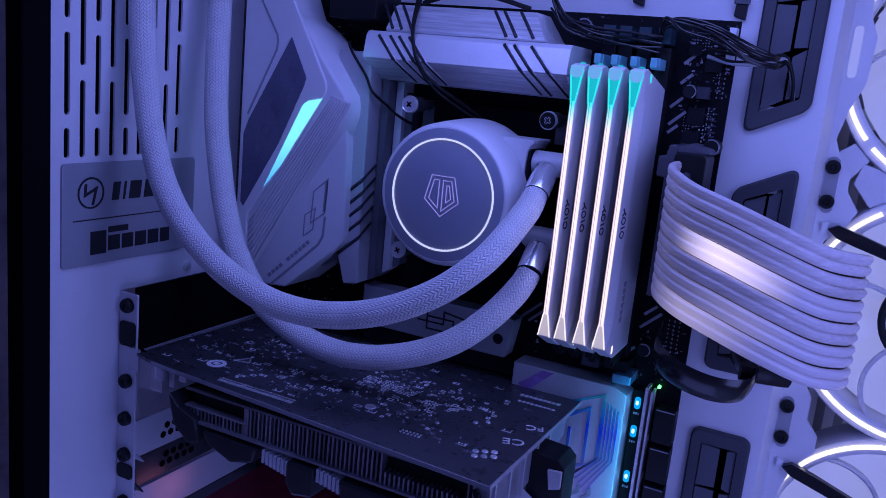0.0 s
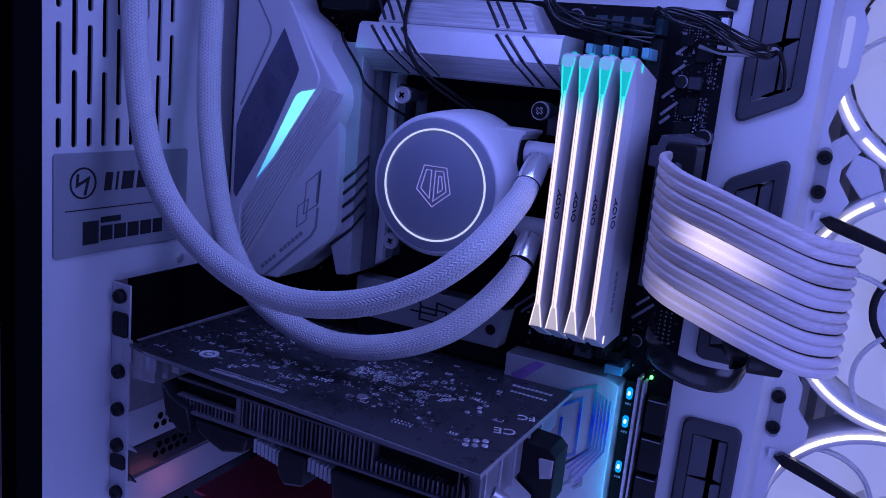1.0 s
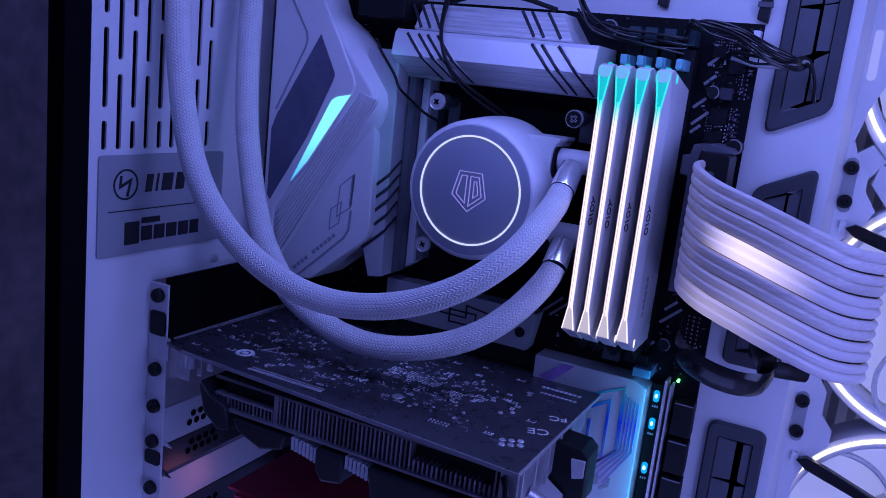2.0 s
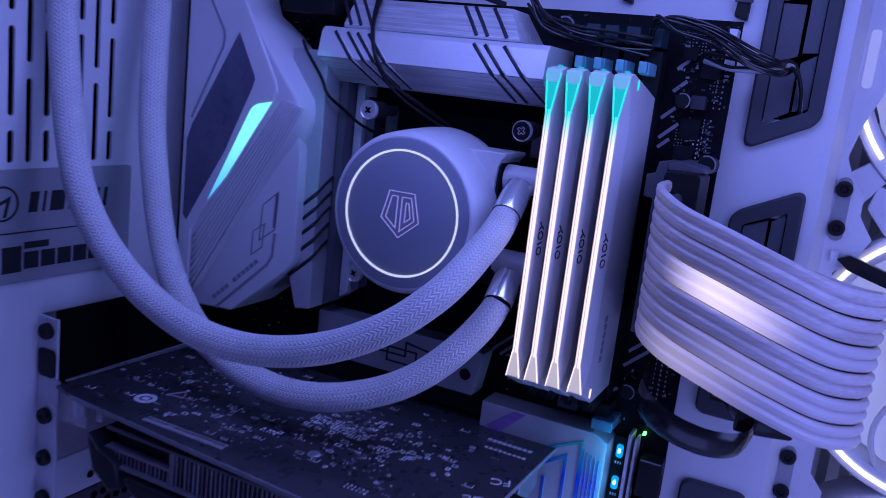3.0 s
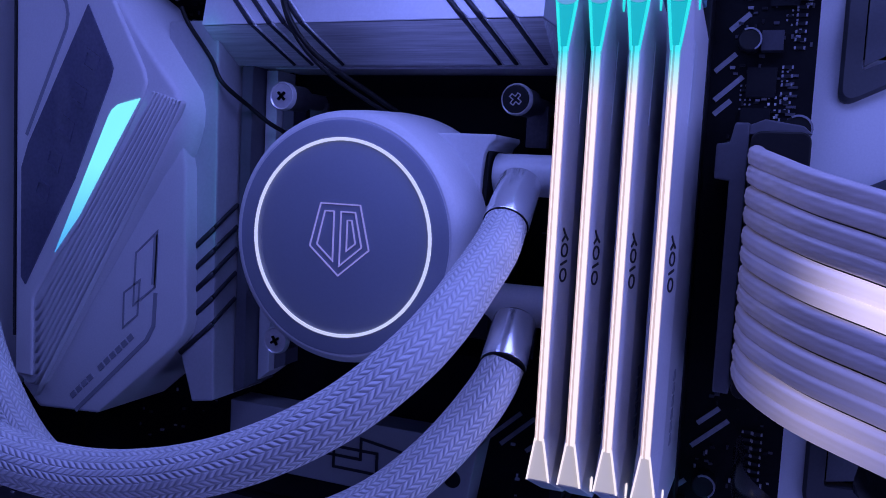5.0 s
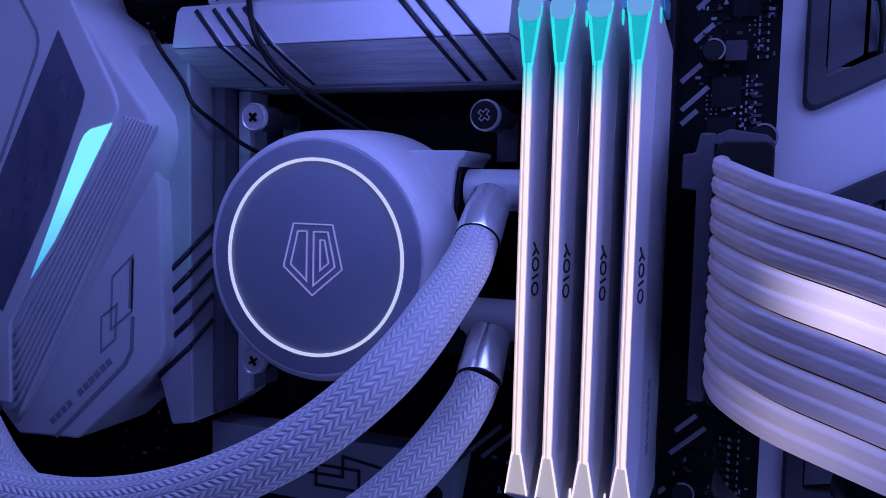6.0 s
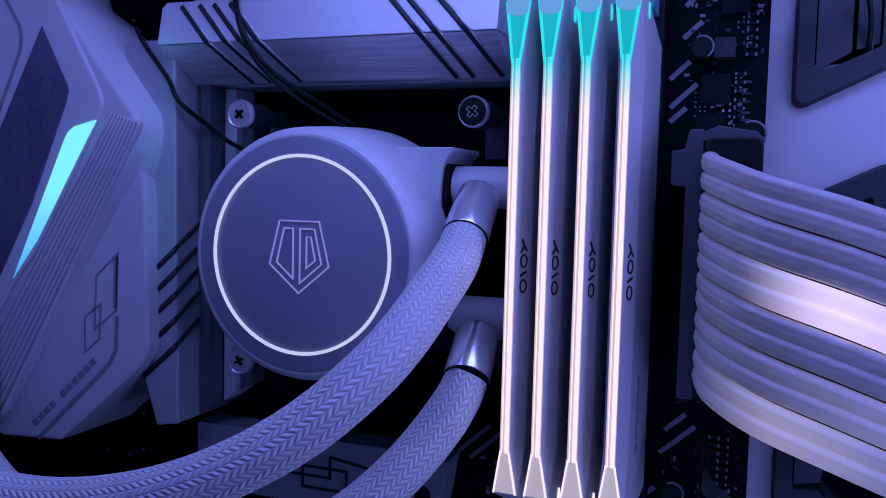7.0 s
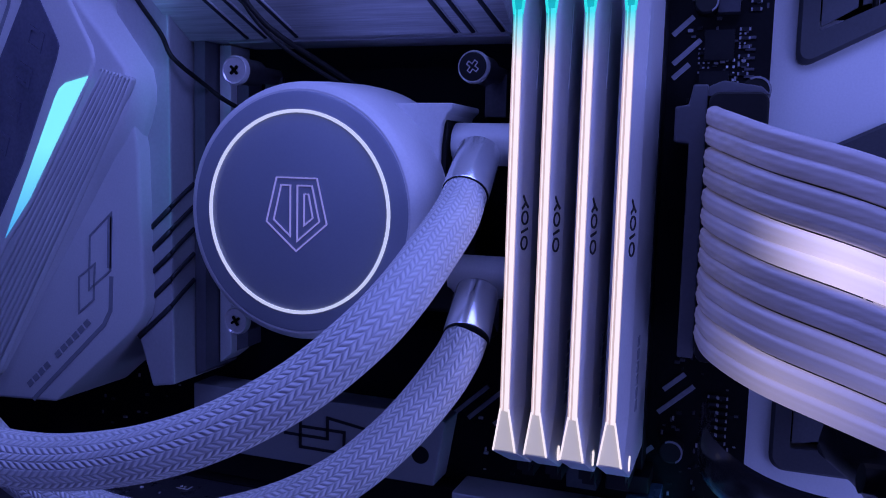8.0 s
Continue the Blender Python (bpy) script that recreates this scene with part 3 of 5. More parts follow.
for z0, z1 in ((0.2625, 0.254), (0.1405, 0.131)):
    c = thing("fan_link", "black plastic link clip between two case fans", "clip", "fan links")
    bm = prism(B(), [(0.199, z0), (0.2035, z0 + 0.0025), (0.214, z0 - 0.0005), (0.244, z1 - 0.002), (0.244, z1 - 0.007), (0.212, z0 - 0.0065), (0.204, z0 - 0.0040)], 0.038, 0.0425)
    part("clip", bm, BLACK_GLOSS, c, bevel=0.0006)
    part("pin", box(B(), 0.1965, 0.1995, 0.0405, 0.0428, z0 - 0.002, z0 + 0.003), PALE_PLASTIC, c)

# ---- badge ----
badge = thing("badge", "grey metal badge with dark printed marks on the rear wall", "badge")
YB0, YB1, ZB0, ZB1 = -0.1305, -0.0452, 0.2088, 0.2590
part("panel", prism(B(), rounded(YB0, YB1, ZB0, ZB1, 0.002), WALL_X, WALL_X + 0.0012, "x"), GREY_PLATE, badge, bevel=0.0003)


def on_badge(y, z):
    return (YB0 + y * (YB1 - YB0), ZB1 - z * (ZB1 - ZB0))


WB0, WB1 = WALL_X + 0.0011, WALL_X + 0.0015
bm = B()
cy, cz = on_badge(0.19, 0.29)
arc(bm, cy, cz, 0.0068, 0.0077, 0, 2 * math.pi, 32, WB0, WB1, "x")
part("round_mark", bm, INK, badge, "dark round mark")
bm = B()
stroke(bm, [(cy - 0.003, cz + 0.0045), (cy - 0.0035, cz - 0.001), (cy + 0.003, cz + 0.002), (cy + 0.001, cz - 0.006)], 0.0014, WB0, WB1, "x")
part("mark_bolt", bm, INK, badge)
for a, b in ((0.335, 0.40), (0.415, 0.445), (0.46, 0.56), (0.575, 0.66), (0.70, 0.78), (0.80, 0.835)):
    y0, z0 = on_badge(a, 0.38)
    y1, z1 = on_badge(b, 0.20)
    part("mark_bar", prism(B(), [(y0, z0), (y1 - 0.0012, z0), (y1, z1), (y0 + 0.0012, z1)], WB0, WB1, "x"), INK, badge, "dark slanted bar of a printed mark")
bm = B()
prism(bm, [on_badge(0.07, 0.555), on_badge(0.80, 0.555), on_badge(0.80, 0.545), on_badge(0.07, 0.545)], WB0, WB1, "x")
part("rule", bm, INK, badge)
for a, b, c, d in ((0.19, 0.30, 0.67, 0.90), (0.315, 0.46, 0.64, 0.70), (0.315, 0.40, 0.73, 0.88), (0.415, 0.50, 0.73, 0.88), (0.515, 0.60, 0.73, 0.88), (0.615, 0.70, 0.73, 0.88), (0.715, 0.79, 0.73, 0.88)):
    part("mark_block", prism(B(), [on_badge(a, d), on_badge(b, d), on_badge(b, c), on_badge(a, c)], WB0, WB1, "x"), INK, badge, "dark block of a printed mark")

# ---- expansion slots at the rear ----
flange = thing("slot_flange", "white steel slot flange with dark thumb screws", "bracket")
part("flange", box(B(), WALL_X, -0.1055, -0.0945, -0.0932, 0.0, 0.1920), WHITE_PAINT, flange, bevel=0.0004)
for z in (0.1856, 0.1448, 0.1239, 0.1036, 0.0762, 0.055):
    bm = lathe(B(), [(0.0038, -0.0945), (0.0038, -0.0965), (0.0033, -0.0975), (0.0018, -0.0975), (0.0012, -0.0968)], (-0.1115, z), 18)
    part("screw", bm, BLACK, flange, "black slotted screw")
for z0, z1 in ((0.1640, 0.1770), (0.090, 0.098)):
    part("notch", prism(B(), rounded(-0.1165, -0.106, z0, z1, 0.002), -0.0956, -0.0946), BLACK, flange)


def slot_cover(z0, z1, material, label, vents):
    c = thing("slot_cover", label, "slot cover", "rear slot covers")
    part("blade", box(B(), -0.1095, -0.1080, -0.0925, 0.0115, z0, z1), material, c, bevel=0.0003)
    part("lip", prism(B(), [(-0.1055, z1 - 0.0008), (-0.1055, z0 + 0.004), (-0.100, z0 + 0.001), (-0.1080, z0 + 0.001), (-0.1080, z1 - 0.0008)], -0.0932, -0.0922), material, c)
    if vents:
        for i in range(5):
            for j in range(2):
                y, z = -0.0715 + i * 0.0056 + j * 0.0028, z0 + 0.0066 + j * 0.0050
                hexa = [(y + 0.0021 * math.cos(radians(60 * k + 30)), z + 0.0021 * math.sin(radians(60 * k + 30))) for k in range(6)]
                # vent holes drawn as black plates for their dark inside
                part("vent", prism(B(), hexa, -0.1081, -0.1077, "x"), HOLE, c)
    return c


# the first is a black plate, drawn for the darkness of an empty slot
slot_cover(0.1612, 0.1950, HOLE, "black plate in place of a dark open slot at the rear", False)
slot_cover(0.1008, 0.1216, WHITE_PAINT, "white slot cover with hexagon vents", True)
slot_cover(0.0835, 0.0998, DARK_STEEL, "dark steel slot cover with hexagon vents", True)
slot_cover(0.0610, 0.0815, WHITE_PAINT, "white slot cover lit pink", False)
slot_cover(0.0400, 0.0600, DARK_STEEL, "dark steel slot cover near the bottom", True)

# ---- motherboard ----
board = thing("motherboard", "black motherboard with white shroud and silver heatsinks", "motherboard")
part("circuit_board", box(B(), -0.1166, 0.149, BOARD_Y, BOARD_Y + 0.0016, 0.047, 0.3525), PCB, board, "black circuit board")
FRONT = BOARD_Y

# diagonal silver stripes printed on the board
for x, z, n in ((0.1229, 0.3116, 0.0075), (0.1233, 0.3036, 0.0100), (0.1234, 0.2996, 0.0060), (0.1262, 0.3230, 0.0070), (0.1265, 0.332, 0.006), (0.0611, 0.1943, 0.0155), (0.0660, 0.1935, 0.0150), (0.0800, 0.192, 0.010), (0.0745, 0.1925, 0.013), (0.1244, 0.2030, 0.0135), (0.1257, 0.2100, 0.0080), (0.100, 0.1885, 0.008), (0.110, 0.1875, 0.008), (0.117, 0.1865, 0.009), (0.090, 0.1880, 0.009)):
    part("stripe", stroke(B(), [(x, z), (x + n * 0.72, z + n * 0.66)], 0.0014, FRONT - 0.0004, FRONT + 0.0004), SILK_DIM, board)

# small parts on the board
rng = random.Random(7)
smd_mesh = {}


def smd(x, z, w, h, d, material, name="chip", tilt=0.0):
    key = (round(w, 4), round(h, 4), round(d, 4), material.name)
    if key not in smd_mesh:
        ob = part(name, box(B(), -w / 2, w / 2, -d, 0.0002, -h / 2, h / 2), material, board)
        smd_mesh[key] = ob.data
    else:
        ob = new(name, smd_mesh[key])
        ob.parent = board
    ob.matrix_basis = pose(x, FRONT, z, 0, tilt, 0)
    return ob


smd(0.1376, 0.3195, 0.0056, 0.0054, 0.0045, CHIP_GREY, "choke")
smd(0.1400, 0.3330, 0.0075, 0.0075, 0.0016, CHIP)
smd(0.1355, 0.3085, 0.0078, 0.0082, 0.0016, CHIP)
smd(0.1345, 0.2975, 0.0078, 0.0078, 0.0016, CHIP)
smd(0.1310, 0.3385, 0.0058, 0.0050, 0.0016, CHIP)
smd(0.1470, 0.3420, 0.0030, 0.0140, 0.0070, PALE_PLASTIC, "header")
for z in (0.3105, 0.3073, 0.3050, 0.3020, 0.3000, 0.2975):
    smd(0.1436, z, 0.0026, 0.0007, 0.0006, CHIP_GREY, "contact")
for i in range(6):
    smd(0.1378, 0.2955 + i * 0.0018, 0.0006, 0.0007, 0.0004, SOLDER, "contact")
    smd(0.1395, 0.2955 + i * 0.0018, 0.0006, 0.0007, 0.0004, SOLDER, "contact")
sizes = ((0.0012, 0.0006, 0.0006), (0.0006, 0.0012, 0.0006), (0.0014, 0.0008, 0.0008), (0.0008, 0.0004, 0.0004))
for x0, x1, z0, z1, n in ((0.1275, 0.1475, 0.318, 0.351, 120), (0.1275, 0.147, 0.292, 0.318, 40), (0.0, 0.08, 0.225, 0.300, 34), (0.07, 0.127, 0.176, 0.200, 34), (0.128, 0.148, 0.176, 0.222, 34), (0.070, 0.125, 0.334, 0.351, 26), (-0.068, -0.04, 0.322, 0.340, 26), (-0.10, -0.03, 0.170, 0.20, 22)):
    for _ in range(n):
        w, h, d = sizes[rng.randrange(4)]
        smd(rng.uniform(x0, x1), rng.uniform(z0, z1), w, h, d, (SILK_DIM, CHIP_GREY, CHIP, CHIP_GREY)[rng.randrange(4)], "component")
for x, z, r, d in ((0.1318, 0.3195, 0.0032, 0.006), (0.1458, 0.2955, 0.0038, 0.008), (0.1290, 0.1935, 0.0034, 0.006), (0.0770, 0.3450, 0.0046, 0.004)):
    bm = lathe(B(), [(r, FRONT), (r, FRONT - d), (r * 0.86, FRONT - d - 0.0004)], (x, z), 20)
    part("capacitor", bm, BLACK if r < 0.0040 else CHIP, board, smooth=True)
    ringb = B()
    for k in range(9):
        a, b = radians(-60 + 20 * k), radians(-60 + 20 * (k + 1))
        prism(ringb, [(x + q * math.cos(t), z + q * math.sin(t)) for q, t in ((r * 0.86, a), (r, a), (r, b), (r * 0.86, b))], FRONT - d - 0.0008, FRONT - d)
    part("rim_mark", ringb, SILK_DIM, board)

for cx, cz, nx, nz in ((0.1295, 0.3390, 7, 6), (0.1405, 0.3240, 3, 8), (0.1300, 0.3010, 3, 6), (0.1405, 0.3010, 2, 9)):
    bm = B()
    for i in range(nx):
        for j in range(nz):
            if rng.random() < 0.8:
                x, z = cx + i * 0.0013, cz + j * 0.0013
                box(bm, x, x + 0.0005, FRONT - 0.0003, FRONT + 0.0002, z, z + 0.0005)
    part("solder_field", bm, SILK_DIM, board, "field of tiny solder points")

# upright rows of tiny parts beside the memory and the lower board edge
for x0, z0, n, step in ((0.1420, 0.2960, 8, 0.0024), (0.1445, 0.3180, 10, 0.0022), (0.1395, 0.1920, 9, 0.0022), (0.1422, 0.1940, 8, 0.0022)):
    for i in range(n):
        smd(x0, z0 + step * i, 0.0020, 0.0009, 0.0007, CHIP, "component")
        for e in (-1, 1):
            smd(x0 + e * 0.0012, z0 + step * i, 0.0005, 0.0008, 0.0008, SILK_DIM, "contact")

# memory sockets with their end latches
RAM_X = (0.0922, 0.1001, 0.1091, 0.1182)
for x in RAM_X:
    s = part("memory_socket", box(B(), x - 0.0035, x + 0.0035, 0.0030, FRONT, 0.188, 0.338), BLACK, board, "black memory socket", bevel=0.0004)
    bm = box(B(), x - 0.0020, x + 0.0020, -0.0100, 0.0028, 0.3275, 0.3325)
    box(bm, x - 0.0016, x + 0.0016, -0.0135, -0.0100, 0.3280, 0.3325)
    part("latch", bm, LATCH_TEAL_LIT, s, "pale plastic latch, cyan light put into its colour", bevel=0.0005)
    part("tab", box(B(), x - 0.0028, x + 0.0028, 0.0, FRONT, 0.3395, 0.3465), SOCKET_TEAL_LIT, s, "dark socket end, teal light put into its colour")
    part("foot", box(B(), x - 0.0016, x + 0.0016, -0.0140, 0.0028, 0.1880, 0.1930), BLACK, s)

# upper heatsink: three long faces; slanted groove shade and glints are laid-on strips
hs = part("upper_heatsink", prism(B(), [(FRONT, 0.3213), (-0.0225, 0.3213), (-0.0200, 0.3330), (-0.0180, 0.3350), (FRONT, 0.3350)], -0.0285, 0.0815, "x"), SATIN, board, "satin silver heatsink with slanted grooves", bevel=0.0003)
part("lower_face", prism(B(), [(FRONT, 0.3110), (-0.0060, 0.3110), (-0.0223, 0.3211), (FRONT, 0.3211)], -0.0283, 0.0813, "x"), SILVER, hs, "brushed silver lower face", bevel=0.0003)
BLOCK = [(FRONT, 0.3353), (-0.0165, 0.3353), (-0.0172, 0.3365), (-0.0090, 0.3485), (-0.0060, 0.3495), (FRONT, 0.3495)]
bm = prism(B(), BLOCK, -0.0190, 0.0580, "x")
for v in bm.verts:
    if v.co.x > 0:
        v.co.x += (0.3495 - v.co.z) * 0.72
part("upper_block", bm, SILVER, hs, "brushed silver top block", bevel=0.0004)
part("lower_lip", box(B(), -0.0135, 0.0795, -0.0030, FRONT, 0.3104, 0.3109), SILVER_SIDE, hs)
for x in (-0.0100, -0.0034, 0.0018, 0.0076, 0.0592, 0.0643, 0.0730):
    for run in ([(x - 0.0109, -0.0204, 0.3330), (x - 0.0054, -0.0216, 0.3272), (x, -0.0227, 0.3213)], [(x, -0.0226, 0.3211), (x + 0.0028, -0.0145, 0.3161), (x + 0.0055, -0.0062, 0.3112)]):
        part("groove_shade", hose(B(), run, 0.0008, 6, 0.4, (1, 0, 0), 2), GROOVE_SHADE, hs)
        part("groove_glint", hose(B(), [(p[0] + 0.0012, p[1] + 0.0001, p[2]) for p in run], 0.00035, 5, 0.8, (1, 0, 0), 2), SILVER, hs)
    if x != -0.0100:
        part("groove_shade", hose(B(), [(x - 0.0224, -0.0088, 0.3491), (x - 0.0168, -0.0130, 0.3428), (x - 0.0114, -0.0174, 0.3366)], 0.0008, 6, 0.4, (1, 0, 0), 2), GROOVE_SHADE, hs)

# side heatsink beside the socket
sh = part("side_heatsink", prism(B(), [(-0.046, 0.3240), (-0.0300, 0.3240), (-0.0262, 0.3180), (-0.0250, 0.2005), (-0.0335, 0.1990), (-0.0388, 0.2155), (-0.046, 0.2290)], -0.0168, FRONT), SILVER_SIDE, board, "silver heatsink with slanted grooves", bevel=0.0008)
# step coloured darker than its heatsink, for the shade of the recess
part("step", prism(B(), [(-0.0248, 0.3175), (-0.0225, 0.3150), (-0.0205, 0.3120), (-0.0205, 0.2035), (-0.0248, 0.2010)], -0.0060, FRONT), GREY_SOCKET_SHADE, sh, "recessed step, shade put into its dark colour", bevel=0.0004)
part("rib", prism(B(), [(-0.0200, 0.3105), (-0.0155, 0.3105), (-0.0155, 0.2080), (-0.0200, 0.2045)], 0.0010, FRONT), SATIN, sh, "", bevel=0.0004)
part("rib", prism(B(), [(-0.0152, 0.3050), (-0.0108, 0.3010), (-0.0108, 0.2105), (-0.0152, 0.2085)], 0.0040, FRONT), GREY_SOCKET_SHADE, sh, "dark slate rib")
# shade of the side grooves, laid on as dark strips
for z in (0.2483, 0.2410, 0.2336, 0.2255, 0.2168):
    part("groove_shade", hose(B(), [(-0.0385, -0.0170, z - 0.0018), (-0.0320, -0.0170, z + 0.0039), (-0.0256, -0.0171, z + 0.0095)], 0.0009, 6, 0.6, (0, 0, 1), 2), GROOVE_SHADE, sh)
    part("groove_shade", hose(B(), [(-0.0254, -0.0172, z + 0.0097), (-0.0250, -0.0120, z + 0.0133), (-0.0247, -0.0064, z + 0.0168)], 0.0009, 6, 0.6, (0, 0, 1), 2), GROOVE_SHADE, sh)

# rear shroud: a flat body, a chamfered wing over it, a raised band with the glowing strip
IO_Y, WING_Y, BAND_Y = -0.0222, -0.0258, -0.0270
shroud = part("rear_shroud", prism(B(), [(-0.1040, 0.1965), (-0.0960, 0.1890), (-0.0690, 0.1908), (-0.0370, 0.2178), (-0.0332, 0.2225), (-0.0320, 0.2275), (-0.0336, 0.2765), (-0.0352, 0.2840), (-0.0334, 0.2930), (-0.0344, 0.3000), (-0.0500, 0.3195), (-0.0620, 0.3312), (-0.0750, 0.3385), (-0.0975, 0.3900), (-0.1040, 0.3900)], IO_Y, FRONT), WHITE_PLASTIC, board, "white plastic rear shroud with a glowing strip", bevel=0.0014, segments=4, smooth=True)
WING = [(-0.0362, 0.2760), (-0.0326, 0.2840), (-0.0308, 0.2905), (-0.0306, 0.2955), (-0.0318, 0.3010), (-0.0476, 0.3210), (-0.0592, 0.3328), (-0.0710, 0.3402), (-0.0945, 0.3895), (-0.1032, 0.3895), (-0.1032, 0.1998), (-0.0960, 0.1960), (-0.0898, 0.1970), (-0.0695, 0.2300), (-0.0440, 0.2670)]
WING_TOP = [(-0.0400, 0.2810), (-0.0352, 0.2890), (-0.0342, 0.2935), (-0.0342, 0.2965), (-0.0352, 0.3005), (-0.0520, 0.3200), (-0.0600, 0.3310), (-0.0712, 0.3402), (-0.0955, 0.3885), (-0.1025, 0.3885), (-0.1025, 0.2005), (-0.0968, 0.1975), (-0.0932, 0.1990), (-0.0725, 0.2310), (-0.0490, 0.2670)]
bm = B()
rings = [[bm.verts.new((x, y, z)) for x, z in pts] for pts, y in ((WING, 0.0040), (WING, IO_Y + 0.0034), (WING_TOP, WING_Y))]
for a, b in zip(rings, rings[1:]):
    for i in range(len(a)):
        bm.faces.new((a[i], a[(i + 1) % len(a)], b[(i + 1) % len(a)], b[i]))
bm.faces.new(rings[0])
bm.faces.new(rings[-1])
part("wing", bm, WHITE_PLASTIC, shroud, "", bevel=0.0019, segments=5, smooth=True)
part("band", prism(B(), [(-0.0940, 0.3880), (-0.0702, 0.3470), (-0.0472, 0.3072), (-0.0462, 0.3032), (-0.0477, 0.2984), (-0.0712, 0.2588), (-0.0836, 0.2442), (-0.0940, 0.2290), (-0.0940, 0.2012), (-0.1020, 0.2012), (-0.1020, 0.3880)], BAND_Y, WING_Y + 0.0012), WHITE_PLASTIC, shroud, "", bevel=0.0011, segments=5, smooth=True)
part("smoked_panel", prism(B(), [(-0.0700, 0.3280), (-0.0598, 0.3092), (-0.0592, 0.3074), (-0.0603, 0.3035), (-0.0750, 0.2710), (-0.0970, 0.2335), (-0.0990, 0.2360), (-0.0990, 0.2740), (-0.0960, 0.2820)], BAND_Y - 0.0005, BAND_Y + 0.0004), SMOKED, shroud, "smoked glossy panel with faint raised shapes", bevel=0.0002)
for k in range(5):
    cx, cz = -0.0895 + 0.0052 * k, 0.2665 + 0.0108 * k
    glyph = [(cx - 0.0030, cz - 0.0012), (cx + 0.0020, cz - 0.0040), (cx + 0.0036, cz + 0.0010), (cx - 0.0012, cz + 0.0036)]
    part("raised_mark", stroke(B(), glyph, 0.0011, BAND_Y - 0.0009, BAND_Y - 0.0003, closed=k in (0, 1, 4)), SMOKED, shroud, "faint raised shape")
part("light_strip", prism(B(), [(-0.0482, 0.2980), (-0.0570, 0.2960), (-0.0596, 0.2942), (-0.0612, 0.2918), (-0.0838, 0.2456), (-0.0728, 0.2592)], BAND_Y - 0.0004, BAND_Y + 0.0005), GLOW_STRIP, shroud, "glowing ice-blue light strip", bevel=0.0003)
for k in range(9):
    top, knee, turn = (-0.0468 + 0.0005 * k, 0.3022 - 0.00015 * k), (-0.0452 + 0.00125 * k, 0.3000 - 0.0004 * k), (-0.0452 + 0.00135 * k, 0.2962 - 0.0005 * k)
    low = (-0.0930, 0.2250 - 0.0038 * k)
    mid = ((turn[0] + low[0]) / 2, (turn[1] + low[1]) / 2)
    part("rib", hose(B(), [(x, WING_Y + dip, z) for (x, z), dip in zip((top, knee, turn, mid, low), (0.0006, 0.0003, 0.0, 0.0, 0.0002))], 0.00125, 10, 0.34, (0, 1, 0), 8, neck=0.05), WHITE_PLASTIC, shroud)
part("seam", box(B(), -0.1026, -0.1020, BAND_Y - 0.0004, BAND_Y + 0.001, 0.215, 0.390), INK, shroud)
# shade of a groove, laid on as a soft grey line
part("seam", stroke(B(), [(-0.0910, 0.3460), (-0.0795, 0.3285), (-0.0788, 0.3250), (-0.0795, 0.3205), (-0.0970, 0.2850)], 0.0012, BAND_Y - 0.0003, BAND_Y + 0.0005), INK_SOFT_SHADE, shroud)
for pts, w, closed in (([(-0.0530, 0.2478), (-0.0443, 0.2555), (-0.0450, 0.2370), (-0.0538, 0.2302)], 0.0006, True), ([(-0.0578, 0.2340), (-0.0512, 0.2388), (-0.0520, 0.2270), (-0.0580, 0.2222)], 0.0006, True),
                       ([(-0.0447, 0.2545), (-0.0454, 0.2378)], 0.0018, False), ([(-0.0446, 0.2352), (-0.0452, 0.2240), (-0.0480, 0.2190), (-0.0785, 0.1905)], 0.0014, False)):
    part("line_mark", stroke(B(), pts, w, IO_Y - 0.0003, IO_Y + 0.0003, closed=closed), INK_SOFT_SHADE, shroud, "thin printed line")
bm = B()
for k in range(11):
    if k == 4:
        continue
    t0, t1 = k / 11, (k + 0.74) / 11
    stroke(bm, [(-0.0805 + 0.0272 * t0, 0.1952 + 0.0252 * t0), (-0.0805 + 0.0272 * t1, 0.1952 + 0.0252 * t1)], 0.0020, IO_Y - 0.0003, IO_Y + 0.0003)
part("small_print", bm, INK_SOFT_SHADE, shroud, "small printed bars")

# plates under the graphics card, chipset cover, light strip, ports
m2 = part("drive_heatsink", prism(B(), [(-0.030, 0.1965), (0.0560, 0.1965), (0.0625, 0.1950), (0.0590, 0.1740), (-0.030, 0.1740)], 0.0, FRONT), GREY_PLATE, board, "grey metal drive heatsink with a line pattern", bevel=0.0005)
bm = B()
stroke(bm, [(-0.004, 0.1925), (0.012, 0.1895), (0.012, 0.1800), (0.028, 0.1800), (0.028, 0.1870), (0.012, 0.1870)], 0.0009, -0.0004, 0.0003)
stroke(bm, [(0.006, 0.1840), (0.022, 0.1840), (0.022, 0.1910), (0.040, 0.1885)], 0.0009, -0.0004, 0.0003)
part("line_mark", bm, INK, m2)
part("screw_well", lathe(B(), [(0.0028, 0.001), (0.0028, -0.0004), (0.0018, -0.0004)], (0.0545, 0.1835), 20), BLACK, m2)
part("drive_slot", box(B(), -0.03, 0.075, 0.004, FRONT, 0.164, 0.1725), BLACK, board)
cc = part("chipset_cover", prism(B(), [(0.066, 0.1745), (0.1190, 0.1745), (0.1262, 0.1712), (0.1262, 0.055), (0.066, 0.055)], -0.0030, FRONT), SILVER_SIDE, board, "silver chipset cover with iridescent print", bevel=0.0006)
Q0, Q1 = -0.0035, -0.0028
part("print", stroke(B(), [(0.0900, 0.1485), (0.1090, 0.1605), (0.1090, 0.1300), (0.1000, 0.1260), (0.1000, 0.1480)], 0.0014, Q0, Q1), FOIL, cc, "blue printed frame")
